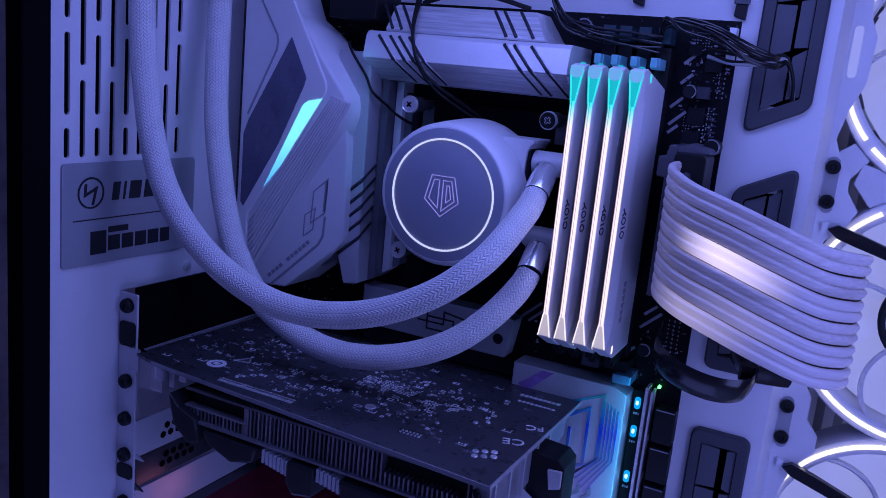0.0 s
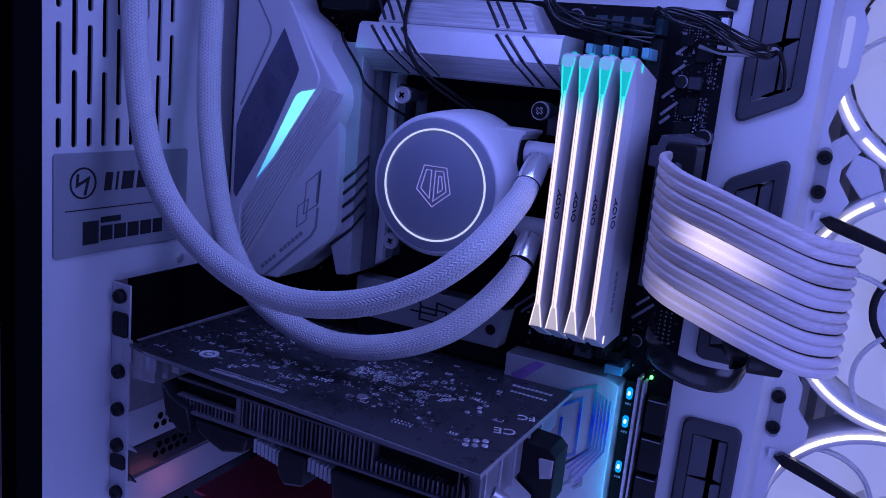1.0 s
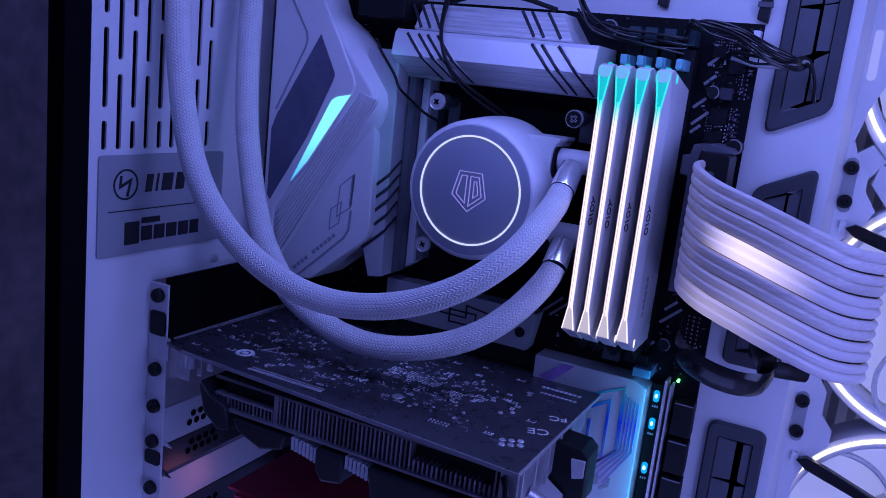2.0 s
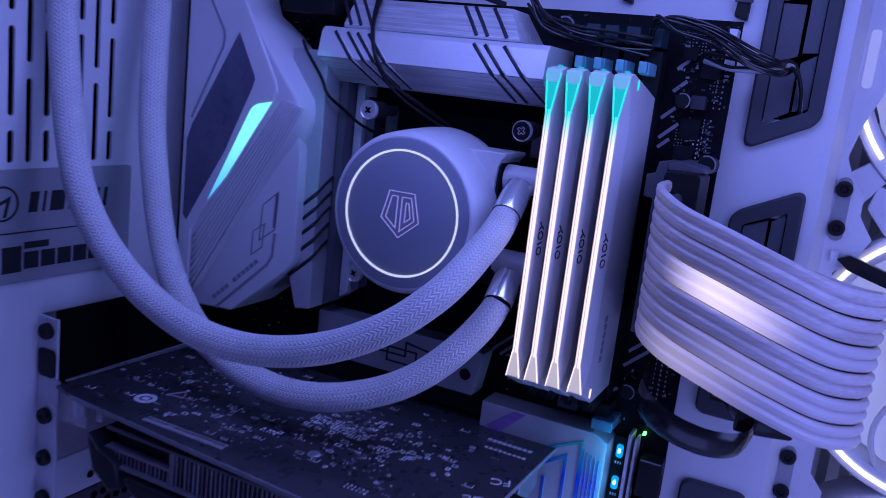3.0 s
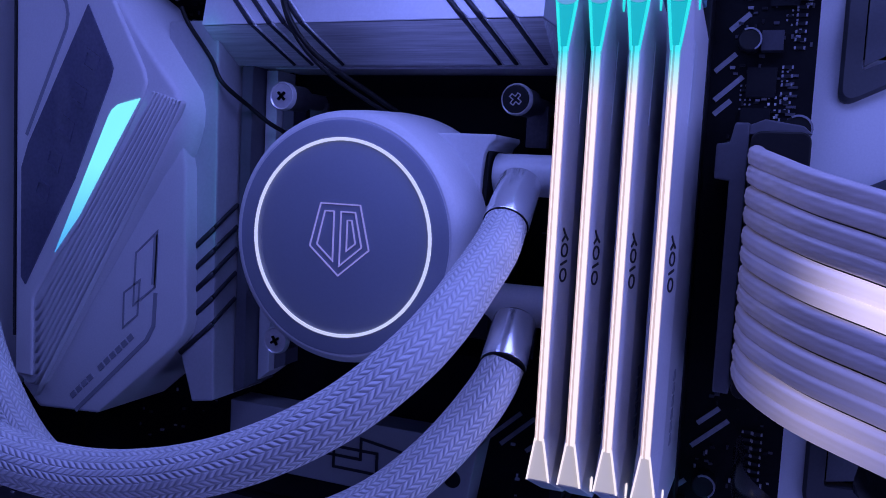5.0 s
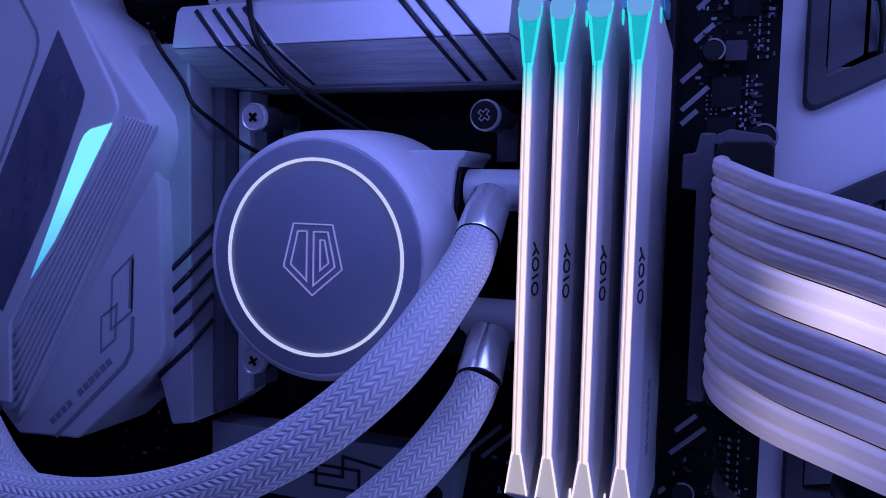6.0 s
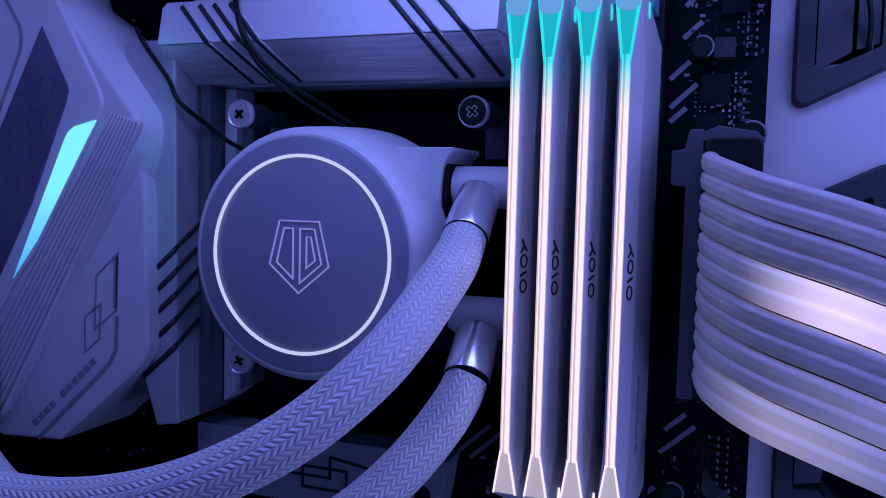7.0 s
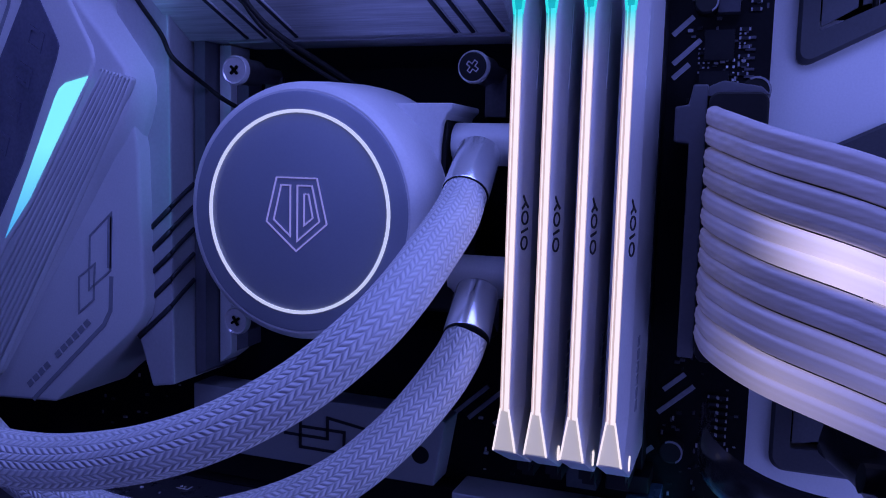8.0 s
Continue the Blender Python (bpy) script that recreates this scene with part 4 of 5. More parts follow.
part("print", stroke(B(), [(0.1000, 0.1620), (0.1155, 0.1690), (0.1155, 0.1340), (0.1050, 0.1240)], 0.0012, Q0, Q1), FOIL, cc, "teal printed frame")
part("print", prism(B(), [(0.070, 0.1640), (0.082, 0.1735), (0.088, 0.1735), (0.074, 0.1600)], Q0, Q1), PINK_FILM, cc, "pink printed flash")
for k in range(5):
    x = 0.1165 + k * 0.0018
    part("print", stroke(B(), [(x, 0.1660 - k * 0.0008), (x, 0.136), (x - 0.012, 0.1235 - 0.002 * k)], 0.0007, Q0, Q1), FOIL, cc, "thin iridescent line")
for k in range(4):
    part("print", stroke(B(), [(0.0925 + 0.006 * k, 0.1120), (0.0965 + 0.006 * k, 0.1150), (0.0965 + 0.006 * k, 0.1190)], 0.0016, Q0, Q1), INK_SOFT_SHADE, cc)
led = part("light_bar", box(B(), 0.1272, 0.1325, 0.0080, FRONT, 0.060, 0.1720), CHIP, board, "row of blue lamps along the board edge")
for z in (0.1656, 0.1505, 0.1258, 0.103):
    part("led", prism(B(), rounded(0.1283, 0.1313, z - 0.0032, z + 0.0030, 0.0013), 0.0072, 0.0082), GLOW_LED, led, "glowing blue lamp")
    part("core", prism(B(), rounded(0.1291, 0.1304, z - 0.0010, z + 0.0012, 0.0006), 0.0066, 0.0073), GLOW_CORE, led, "bright lamp core")
    for k in range(3):
        part("contact", box(B(), 0.1284 + 0.0011 * k, 0.1290 + 0.0011 * k, 0.0074, 0.0082, z - 0.0062, z - 0.0052), SOLDER, led)
part("rail", box(B(), 0.1335, 0.1348, 0.0030, FRONT, 0.060, 0.1760), SILVER, board, "thin metal rail")
part("rail", box(B(), 0.1362, 0.1372, 0.0040, FRONT, 0.060, 0.1740), SILVER_SIDE, board, "thin metal rail")
part("led", box(B(), 0.1380, 0.1392, 0.0095, FRONT, 0.1748, 0.1760), GLOW_GREEN, board, "green lamp")
for z in (0.1490, 0.1285, 0.1080, 0.0875):
    p = part("port_block", box(B(), 0.1395, 0.1495, 0.0040, FRONT, z, z + 0.0178), BLACK, board, "black port block", bevel=0.0005)
    part("slit", box(B(), 0.1400, 0.1490, 0.0036, 0.0042, z + 0.0166, z + 0.0171), SILK_DIM, p)
part("header", box(B(), 0.1180, 0.1270, -0.0040, FRONT, 0.1770, 0.1815), TEAL_FILM, board, "blue header", bevel=0.0003)
part("header", box(B(), 0.1120, 0.1240, -0.0010, FRONT, 0.1825, 0.1875), BLACK, board, "black header", bevel=0.0003)
part("header", box(B(), 0.1000, 0.1090, 0.0020, FRONT, 0.1800, 0.1865), CHIP_GREY, board, "grey header", bevel=0.0003)
for z in (0.132, 0.092):
    part("card_slot", box(B(), -0.088, 0.064, 0.0005, FRONT, z, z + 0.0075), BLACK, board, "black card slot", bevel=0.0004)
part("card_slot", box(B(), -0.088, 0.072, 0.0005, FRONT, 0.1560, 0.1635), BLACK, board, "black card slot", bevel=0.0004)

# main power socket
ps = part("power_socket", prism(B(), [(0.1305, 0.2260), (0.1345, 0.2260), (0.1345, 0.2955), (0.1310, 0.2955), (0.1300, 0.2905), (0.1268, 0.2900), (0.1268, 0.2812), (0.1305, 0.2808)], -0.0150, FRONT), GREY_SOCKET_SHADE, board, "grey plastic power socket", bevel=0.0005)
part("roof", prism(B(), [(0.1310, 0.2935), (0.1380, 0.2965), (0.1470, 0.2950), (0.1490, 0.2930), (0.1310, 0.2925)], -0.0140, FRONT), GREY_SOCKET_SHADE, ps, "", bevel=0.0003)

# processor socket frame, dark
part("socket_frame", plate(B(), 0.008, 0.066, 0.228, 0.293, 0.0055, FRONT, [(0.018, 0.056, 0.240, 0.281)], "y"), PCB, board, "dark processor socket frame", bevel=0.0005)

# ---- cooler pump with its mounting ----
pump = thing("cooler_pump", "white round liquid cooler pump with slate face and glowing ring", "cooler")
PC = (0.0343, 0.2603)
part("body", lathe(B(), [(0.0330, 0.0040), (0.0350, -0.0010), (0.0362, -0.0050), (0.0362, -0.0120), (0.0353, -0.0280), (0.0343, -0.0392), (0.0337, -0.0408), (0.0322, -0.0419)], PC, 96), WHITE_PLASTIC, pump, "white plastic body", smooth=True)
part("face", lathe(B(), [(0.0316, -0.0410), (0.0316, -0.0421), (0.0311, -0.0424)], PC, 96), SLATE, pump, "slate grey face disc", smooth=True)
bm = arc(B(), PC[0], PC[1], 0.02605, 0.02690, 0, 2 * math.pi, 96, -0.0428, -0.0422)
part("light_ring", bm, GLOW_RING, pump, "glowing white ring")
LX, LZ = 0.0343, 0.2606
penta = [(-0.0060, 0.0088), (0.0060, 0.0088), (0.0090, -0.0030), (0.0, -0.0105), (-0.0090, -0.0030)]
inner = [(-0.0018, 0.0068), (-0.0046, 0.0068), (-0.0068, -0.0024), (-0.0018, -0.0066)]
inner_r = [(0.0046, 0.0068), (0.0068, -0.0024), (0.0003, -0.0078), (0.0003, 0.0068)]
core = [(0.0023, 0.0046), (0.0036, 0.0046), (0.0049, -0.0015), (0.0023, -0.0036)]
for loop in (penta, inner, inner_r, core):
    part("mark", stroke(B(), [(LX + x, LZ + z) for x, z in loop], 0.00036, -0.0427, -0.0422, closed=True), GLOW_LOGO, pump, "thin glowing line of a five-sided mark")
VISOR = [(0.0500, 0.2665), (0.0500, 0.2902), (0.0706, 0.2902), (0.0707, 0.2888), (0.0690, 0.2872), (0.0678, 0.2845), (0.0672, 0.2790), (0.0670, 0.2665)]
part("outlet_cover", prism(B(), VISOR, -0.0240, -0.0010), WHITE_PLASTIC, pump, "", bevel=0.0007, segments=3)
# black block added for the shade under the outlet cover
part("outlet_shade_block", box(B(), 0.0650, 0.0684, -0.0225, -0.0030, 0.2690, 0.2858), BLACK, pump, "black block in place of the shaded gap round the outlet")
bm = prism(B(), [(0.0540, -0.0030), (0.0540, -0.0200), (0.0700, -0.0200), (0.0730, -0.0090), (0.0730, -0.0030)], 0.2330, 0.2660, "z")
part("outlet_base", bm, BLACK, pump, "", bevel=0.001)
for z in (0.2796, 0.2432):
    part("elbow", rod(B(), (0.0690, -0.0150, z), (0.0880, -0.0150, z), 0.0058, seg=32), WHITE_PLASTIC, pump, "", smooth=True)
part("base_plate", prism(B(), rounded(-0.004, 0.072, 0.2225, 0.3025, 0.008), 0.0035, 0.0050), HOLE, pump)
for x, z in ((0.0, 0.3), (0.0745, 0.3), (0.0005, 0.2245), (0.0745, 0.2245)):
    s = part("thumb_screw", lathe(B(), [(0.0040, -0.0180), (0.0044, -0.0184), (0.0044, -0.0196), (0.0040, -0.0203), (0.0036, -0.0200)], (x, z), 28), STEEL, pump, "nickel thumb screw with a cross slot", smooth=True)
    part("stem", lathe(B(), [(0.0026, FRONT), (0.0026, -0.0080), (0.0040, -0.0085), (0.0040, -0.0180)], (x, z), 24), DARK_STEEL, s, "dark knurled stem", smooth=True)
    bm = B()
    turn = rng.uniform(0, 1.2)
    for a in (turn, turn + math.pi / 2):
        stroke(bm, [(x - 0.0016 * math.cos(a), z - 0.0016 * math.sin(a)), (x + 0.0016 * math.cos(a), z + 0.0016 * math.sin(a))], 0.0007, -0.0206, -0.0198)
    if x < 0.05:
        part("cross_slot", bm, HOLE, s)
    else:
        bm.free()
        a, b = 0.0005, 0.0017
        plus = [(a, a), (b, a), (b, -a), (a, -a), (a, -b), (-a, -b), (-a, -a), (-b, -a), (-b, a), (-a, a), (-a, b), (a, b)]
        plus = [(x + p * math.cos(turn) - q * math.sin(turn), z + p * math.sin(turn) + q * math.cos(turn)) for p, q in plus]
        part("cross_slot", stroke(B(), plus, 0.00024, -0.0207, -0.0199, closed=True), STEEL, s, "bright edge of the cross slot")
        part("head_recess", lathe(B(), [(0.0038, -0.0195), (0.0038, -0.0203), (0.0036, -0.0204)], (x, z), 24), BLACK, s, "dark screw head")
    part("leg", box(B(), x - 0.0032, x + 0.0032, 0.0020, 0.0050, z - 0.012 if z > 0.26 else z, z if z > 0.26 else z + 0.012), DARK_STEEL, pump)

# ---- hoses ----


def cooler_hose(label, pts, a, b):
    h = thing("cooler_hose", label, "hose", "cooler hoses")
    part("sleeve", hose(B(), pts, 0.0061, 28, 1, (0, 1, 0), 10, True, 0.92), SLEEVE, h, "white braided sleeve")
    part("collar", rod(B(), a, b, 0.0059, 0.0061, 32), CHROME, h, "polished metal collar", bevel=0.0004, smooth=True)
    a, b = Vector(a), Vector(b)
    way = (b - a).normalized()
    part("gap_ring", rod(B(), b - way * 0.0001, b + way * 0.0003, 0.0060, 0.0060, 32), BLACK, h)
    part("gap_ring", rod(B(), a - way * 0.0006, a + way * 0.0002, 0.0051, 0.0051, 32), BLACK, h)
    return h


cooler_hose("white braided cooler hose sweeping in front of the pump",
            [(0.0784, -0.0345, 0.2672), (0.0789, -0.0440, 0.2610), (0.0785, -0.0567, 0.2545), (0.0769, -0.0708, 0.2464), (0.0722, -0.0800, 0.2385), (0.0617, -0.0868, 0.2283), (0.0484, -0.0918, 0.2198), (0.0342, -0.0954, 0.2136), (0.0188, -0.0979, 0.2095), (0.0025, -0.1003, 0.2077),
             (-0.0145, -0.1028, 0.2093), (-0.0298, -0.1045, 0.2142), (-0.0456, -0.1061, 0.2224), (-0.0600, -0.1070, 0.2332), (-0.0725, -0.1068, 0.2460), (-0.0830, -0.1052, 0.2610), (-0.0920, -0.1020, 0.2785), (-0.0982, -0.0990, 0.2938), (-0.1030, -0.0970, 0.3125), (-0.1050, -0.0965, 0.334), (-0.1045, -0.0960, 0.37), (-0.1020, -0.095, 0.4245)],
            (0.0782, -0.0235, 0.2772), (0.0785, -0.0352, 0.2668))
cooler_hose("white braided cooler hose looping low behind the other",
            [(0.0805, -0.0365, 0.2310), (0.0789, -0.0398, 0.2255), (0.0748, -0.0444, 0.2177), (0.0677, -0.0512, 0.2078), (0.0575, -0.0576, 0.1980), (0.0449, -0.0629, 0.1906), (0.0298, -0.0668, 0.1850), (0.0153, -0.0686, 0.1818), (-0.0006, -0.0692, 0.1806), (-0.0173, -0.0695, 0.1828),
             (-0.0333, -0.0696, 0.1888), (-0.0466, -0.0694, 0.1963), (-0.0576, -0.0681, 0.2062), (-0.0689, -0.0663, 0.2210), (-0.0786, -0.0633, 0.2397), (-0.0869, -0.0597, 0.2619), (-0.0927, -0.0566, 0.2817), (-0.0975, -0.0525, 0.3105), (-0.1005, -0.049, 0.339), (-0.1010, -0.048, 0.38), (-0.1010, -0.048, 0.4245)],
            (0.0797, -0.0262, 0.2405), (0.0805, -0.0372, 0.2305))

# ---- memory sticks ----


def memory_stick():
    s = thing("memory_stick", "white memory stick with glowing edge, cyan at the top", "memory", "memory sticks")
    bm = B()
    rows = []
    for z, ridge, front, back in ((0.1955, 0.0029, -0.0240, 0.0003), (0.2030, 0.0032, -0.0396, 0.0003), (0.2145, 0.0012, -0.0405, 0.0080), (0.3105, 0.0012, -0.0405, 0.0080), (0.3252, 0.0032, -0.0396, 0.0003), (0.3266, 0.0029, -0.0350, 0.0003)):
        prof = [(-0.0031, 0.004), (-0.0031, front + back), (-ridge, front), (ridge, front), (0.0031, front + back), (0.0031, 0.004)]
        rows.append([bm.verts.new((x, y, z - (0.0075 if z > 0.32 and y > 0 else 0))) for x, y in prof])
    for a, b in zip(rows, rows[1:]):
        for i in range(6):
            bm.faces.new((a[i], a[(i + 1) % 6], b[(i + 1) % 6], b[i]))
    bm.faces.new(rows[0])
    bm.faces.new(rows[-1][::-1])
    part("heat_spreader", bm, SPREADER, s, "white heat spreader", bevel=0.0002)
    part("light_bar", box(B(), -0.0012, 0.0011, -0.0410, -0.0404, 0.2140, 0.3105), GLOW_WHITE, s, "glowing white light bar")
    part("edge_line", box(B(), -0.00080, -0.00055, -0.0413, -0.0409, 0.2140, 0.3105), GLOW_EDGE, s)
    part("edge_line", box(B(), 0.0000, 0.00100, -0.0413, -0.0409, 0.2140, 0.3105), GLOW_EDGE, s)
    part("light_end", sloped(B(), [(0.0011, -0.0405, 0.3105), (0.0028, -0.0398, 0.3225), (-0.0028, -0.0398, 0.3225), (-0.0011, -0.0405, 0.3105)], 0.0004), GLOW_CYAN, s, "glowing cyan end")
    for sx in (-1, 1):
        part("edge_line", sloped(B(), [(sx * 0.0006, -0.0408, 0.3095), (sx * 0.0012, -0.0408, 0.3095), (sx * 0.0031, -0.0400, 0.3240), (sx * 0.0023, -0.0400, 0.3240)], 0.0005), GLOW_CYAN_EDGE, s)
        part("edge_line", sloped(B(), [(sx * 0.0008, -0.0408, 0.2145), (sx * 0.0012, -0.0408, 0.2145), (sx * 0.0030, -0.0400, 0.2034), (sx * 0.0026, -0.0400, 0.2034)], 0.0005), GLOW_EDGE, s)
    part("light_foot", sloped(B(), [(-0.0009, -0.0405, 0.2140), (0.0009, -0.0405, 0.2140), (0.0027, -0.0398, 0.2036), (-0.0027, -0.0398, 0.2036)], 0.0004), GLOW_SOFT, s, "softly glowing end")
    scoop = [(0.0028 * math.sin(t), 0.3222 - 0.0018 * math.cos(t)) for t in (radians(-90 + 15 * k) for k in range(13))] + [(0.0027, 0.3256), (-0.0027, 0.3256)]
    part("cap", prism(B(), scoop, -0.0407, -0.0386), GLOW_CAP, s, "pale rounded cap, cyan light on it given as own glow", bevel=0.0002)
    part("light_top", prism(B(), [(-0.0340, 0.3264), (-0.0340, 0.3274), (-0.0140, 0.3238), (-0.0140, 0.3226)], -0.0010, 0.0010, "x"), GLOW_CYAN, s, "cyan light along the top edge")
    for z, m in ((0.3230, GLOW_CYAN_EDGE), (0.2004, GLOW_EDGE)):
        part("side_light", prism(B(), [(-0.0275 + 0.0010 * math.cos(t), z + 0.0020 * math.sin(t)) for t in (2 * math.pi * k / 14 for k in range(14))], 0.0030, 0.0034, "x"), m, s, "small glowing window")
    tilt = Matrix(((0.973, 0.231, 0, 0.0012), (-0.231, 0.973, 0, -0.0405), (0, 0, 1, 0), (0, 0, 0, 1)))

    def on_slope(bm, name, material, label=""):
        bmesh.ops.transform(bm, matrix=tilt, verts=bm.verts)
        part(name, bm, material, s, label)
    for zz in (0.2553, 0.2615):
        on_slope(arc(B(), 0.0042, zz, 0.0013, 0.0018, 0, 2 * math.pi, 16, -0.0001, 0.0002, "x"), "mark", INK, "small dark printed ring")
    on_slope(stroke(B(), [(0.0026, 0.2580), (0.0058, 0.2588)], 0.0006, -0.0001, 0.0002, "x"), "mark", INK, "small dark printed stroke")
    on_slope(stroke(B(), [(0.0026, 0.2638), (0.0044, 0.2652), (0.0058, 0.2640)], 0.0006, -0.0001, 0.0002, "x"), "mark", INK)
    on_slope(stroke(B(), [(0.0044, 0.2652), (0.0030, 0.2670)], 0.0006, -0.0001, 0.0002, "x"), "mark", INK)
    for k in range(6):
        z = 0.2120 + k * 0.0034
        part("mark", prism(B(), [(-0.0215, z), (-0.0180, z), (-0.0180, z + 0.0025), (-0.0215, z + 0.0025)], 0.0030, 0.0033, "x"), INK_SOFT_SHADE, s, "grey printed block")
    part("window", prism(B(), [(-0.0330, 0.2930), (-0.0290, 0.2930), (-0.0240, 0.2960), (-0.0240, 0.3130), (-0.0310, 0.3130)], 0.0030, 0.0032, "x"), PALE_PLASTIC, s, "pale glossy patch")
    part("foot", box(B(), -0.0016, 0.0016, -0.0200, -0.0080, 0.1915, 0.1958), BLACK, s)
    return s


stick = memory_stick()
stick.matrix_basis = pose(RAM_X[0], 0, 0)
for x in RAM_X[1:]:
    copy_thing(stick, pose(x, 0, 0))

# ---- power cable with its light guides ----
cable = thing("power_cable", "thick white ribbed power cable with some glowing strands", "cable")
part("plug", prism(B(), rounded(0.1352, 0.1488, 0.2270, 0.2930, 0.0025), -0.0230, -0.0010), BLACK, cable, "black power plug", bevel=0.0005)


def ribbed_strand(pts, wide, thick):
    """A soft flat strand: squared section with rounded corners and low ribs along both faces."""
    bm, line, up, rings, seg = B(), spline(pts, 6), Vector((0, 0, 1)), [], 32
    for i, p in enumerate(line):
        tan = (line[min(i + 1, len(line) - 1)] - line[max(i - 1, 0)]).normalized()
        up = (up - tan * up.dot(tan)).normalized()
        out = tan.cross(up)
        ring = []
        for k in range(seg):
            w = math.cos(2 * math.pi * k / seg)
            side = math.copysign(1, math.sin(2 * math.pi * k / seg))
            t = side * max(0.0, 1 - abs(w) ** 2.8) ** 0.5 * (1 + 0.07 * math.cos(3 * math.pi * w))
            ring.append(bm.verts.new(p + up * wide * w + out * thick * t))
        rings.append(ring)
    for a, b in zip(rings, rings[1:]):
        for k in range(seg):
            bm.faces.new((a[k], a[(k + 1) % seg], b[(k + 1) % seg], b[k])).smooth = True
    bm.faces.new(rings[0][::-1])
    bm.faces.new(rings[-1])
    return bm


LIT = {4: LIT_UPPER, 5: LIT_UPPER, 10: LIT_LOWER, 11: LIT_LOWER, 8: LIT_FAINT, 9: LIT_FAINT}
N = 12
for k in range(N):
    u = k / (N - 1)
    near = 0.00020 * (1 if k % 2 == 0 else -1)
    zl, zr = 0.2872 - 0.0515 * u - near, 0.2605 - 0.0525 * u - near
    line = [(0.1378, -0.0170, zl), (0.1370, -0.0260, zl), (0.1371, -0.0335 + 0.003 * u, zl - 0.0006), (0.1404, -0.0415, zl - 0.0022), (0.1500, -0.0490, zl - 0.006), (0.1660, -0.0520, 0.6 * zl + 0.4 * zr), (0.1850, -0.0500, 0.35 * zl + 0.65 * zr),
            (0.2030, -0.0420, 0.1 * zl + 0.9 * zr), (0.2150, -0.0290, zr), (0.2165, -0.0120, zr - 0.002), (0.2080, 0.0030, zr - 0.004), (0.1900, 0.0170, zr - 0.003), (0.1720, 0.0300, zr)]
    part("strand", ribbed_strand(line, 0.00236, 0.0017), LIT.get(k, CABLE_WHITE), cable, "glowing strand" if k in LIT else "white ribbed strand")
    for e in (-1, 1):
        bm = box(B(), 0.2158, 0.2180, -0.0195, -0.0165, zr - 0.0010 + e * 0.0011 - 0.0004, zr - 0.0010 + e * 0.0011 + 0.0004)
        part("tooth", bm, PALE_PLASTIC, cable, "clear comb tooth at the fold")
    if k == 0:
        continue
    # wires behind coloured dark, so the gaps between strands look shaded
    under = [(x + 0.0045 if i < 4 else x - 0.001, y + 0.0050, z) for i, (x, y, z) in enumerate(line[1:-2])]
    part("under_wire", hose(B(), under, 0.0025, 8, 0.9, (0, 0, 1), 3), RUBBER if k < N - 1 else CABLE_WHITE, cable)

# ---- graphics card ----
card = thing("graphics_card", "black graphics card with finned cooler lying in its slot", "graphics card")
GZ = 0.1625
part("card_board", prism(B(), [(-0.1030, -0.0965), (-0.0890, -0.1000), (0.1022, -0.1140), (0.1035, 0.0008), (-0.0995, 0.0008)], GZ - 0.0016, GZ, "z"), CARD_PCB, card, "black card board with pale print")
part("front_edge", prism(B(), [(-0.0890, -0.1006), (-0.0890, -0.1001), (0.1024, -0.1141), (0.1028, -0.1147)], GZ - 0.0018, GZ + 0.0001, "z"), GREY_PLATE, card, "pale cut edge of the board")
part("end_edge", prism(B(), [(0.1024, -0.1141), (0.1029, -0.1143), (0.1041, 0.0008), (0.1036, 0.0008)], GZ - 0.0018, GZ + 0.0001, "z"), GREY_PLATE, card, "pale cut edge of the board")
bracket = part("bracket", box(B(), -0.1095, -0.1080, -0.0930, 0.0100, 0.1228, 0.1605), STEEL, card, "steel bracket with ports")
part("tab", box(B(), -0.1090, -0.1020, -0.0962, -0.0950, 0.1520, 0.1640), SILVER_SIDE, bracket)
for y, w in ((-0.0820, 0.006), (-0.0730, 0.004), (-0.0640, 0.010), (-0.0420, 0.012)):
    part("port", box(B(), -0.1080, -0.1000, y, y + w, 0.1370, 0.1540), STEEL, bracket, "", bevel=0.0006)
part("standoff", rod(B(), (-0.0850, -0.0975, 0.1535), (-0.0850, -0.0975, 0.1608), 0.0032, seg=16), SOLDER, card)
part("fin_rail", box(B(), -0.0625, 0.0950, -0.1040, -0.1025, 0.1560, 0.1572), FIN, card)
part("fin_rail", box(B(), -0.0625, 0.0950, -0.1055, -0.1025, 0.1412, 0.1424), FIN, card)
part("fin_core", box(B(), -0.0610, 0.0930, -0.0990, -0.0100, 0.1400, 0.1570), BLACK, card)
part("fin_frame", box(B(), -0.0260, -0.0235, -0.1042, -0.1000, 0.1424, 0.1562), FIN, card)
part("fin_frame", box(B(), -0.0625, -0.0255, -0.1042, -0.1000, 0.1478, 0.1486), FIN, card)
for i in range(68):
    x = -0.0618 + i * 0.00229
    if -0.0620 < x < -0.0255 or 0.049 < x < 0.088:
        z0, z1 = 0.1424, 0.1480
    else:
        z0, z1 = 0.1424, 0.1560
    part("fin", box(B(), x, x + 0.0009, -0.1038, -0.0985, z0, z1), FIN, card)
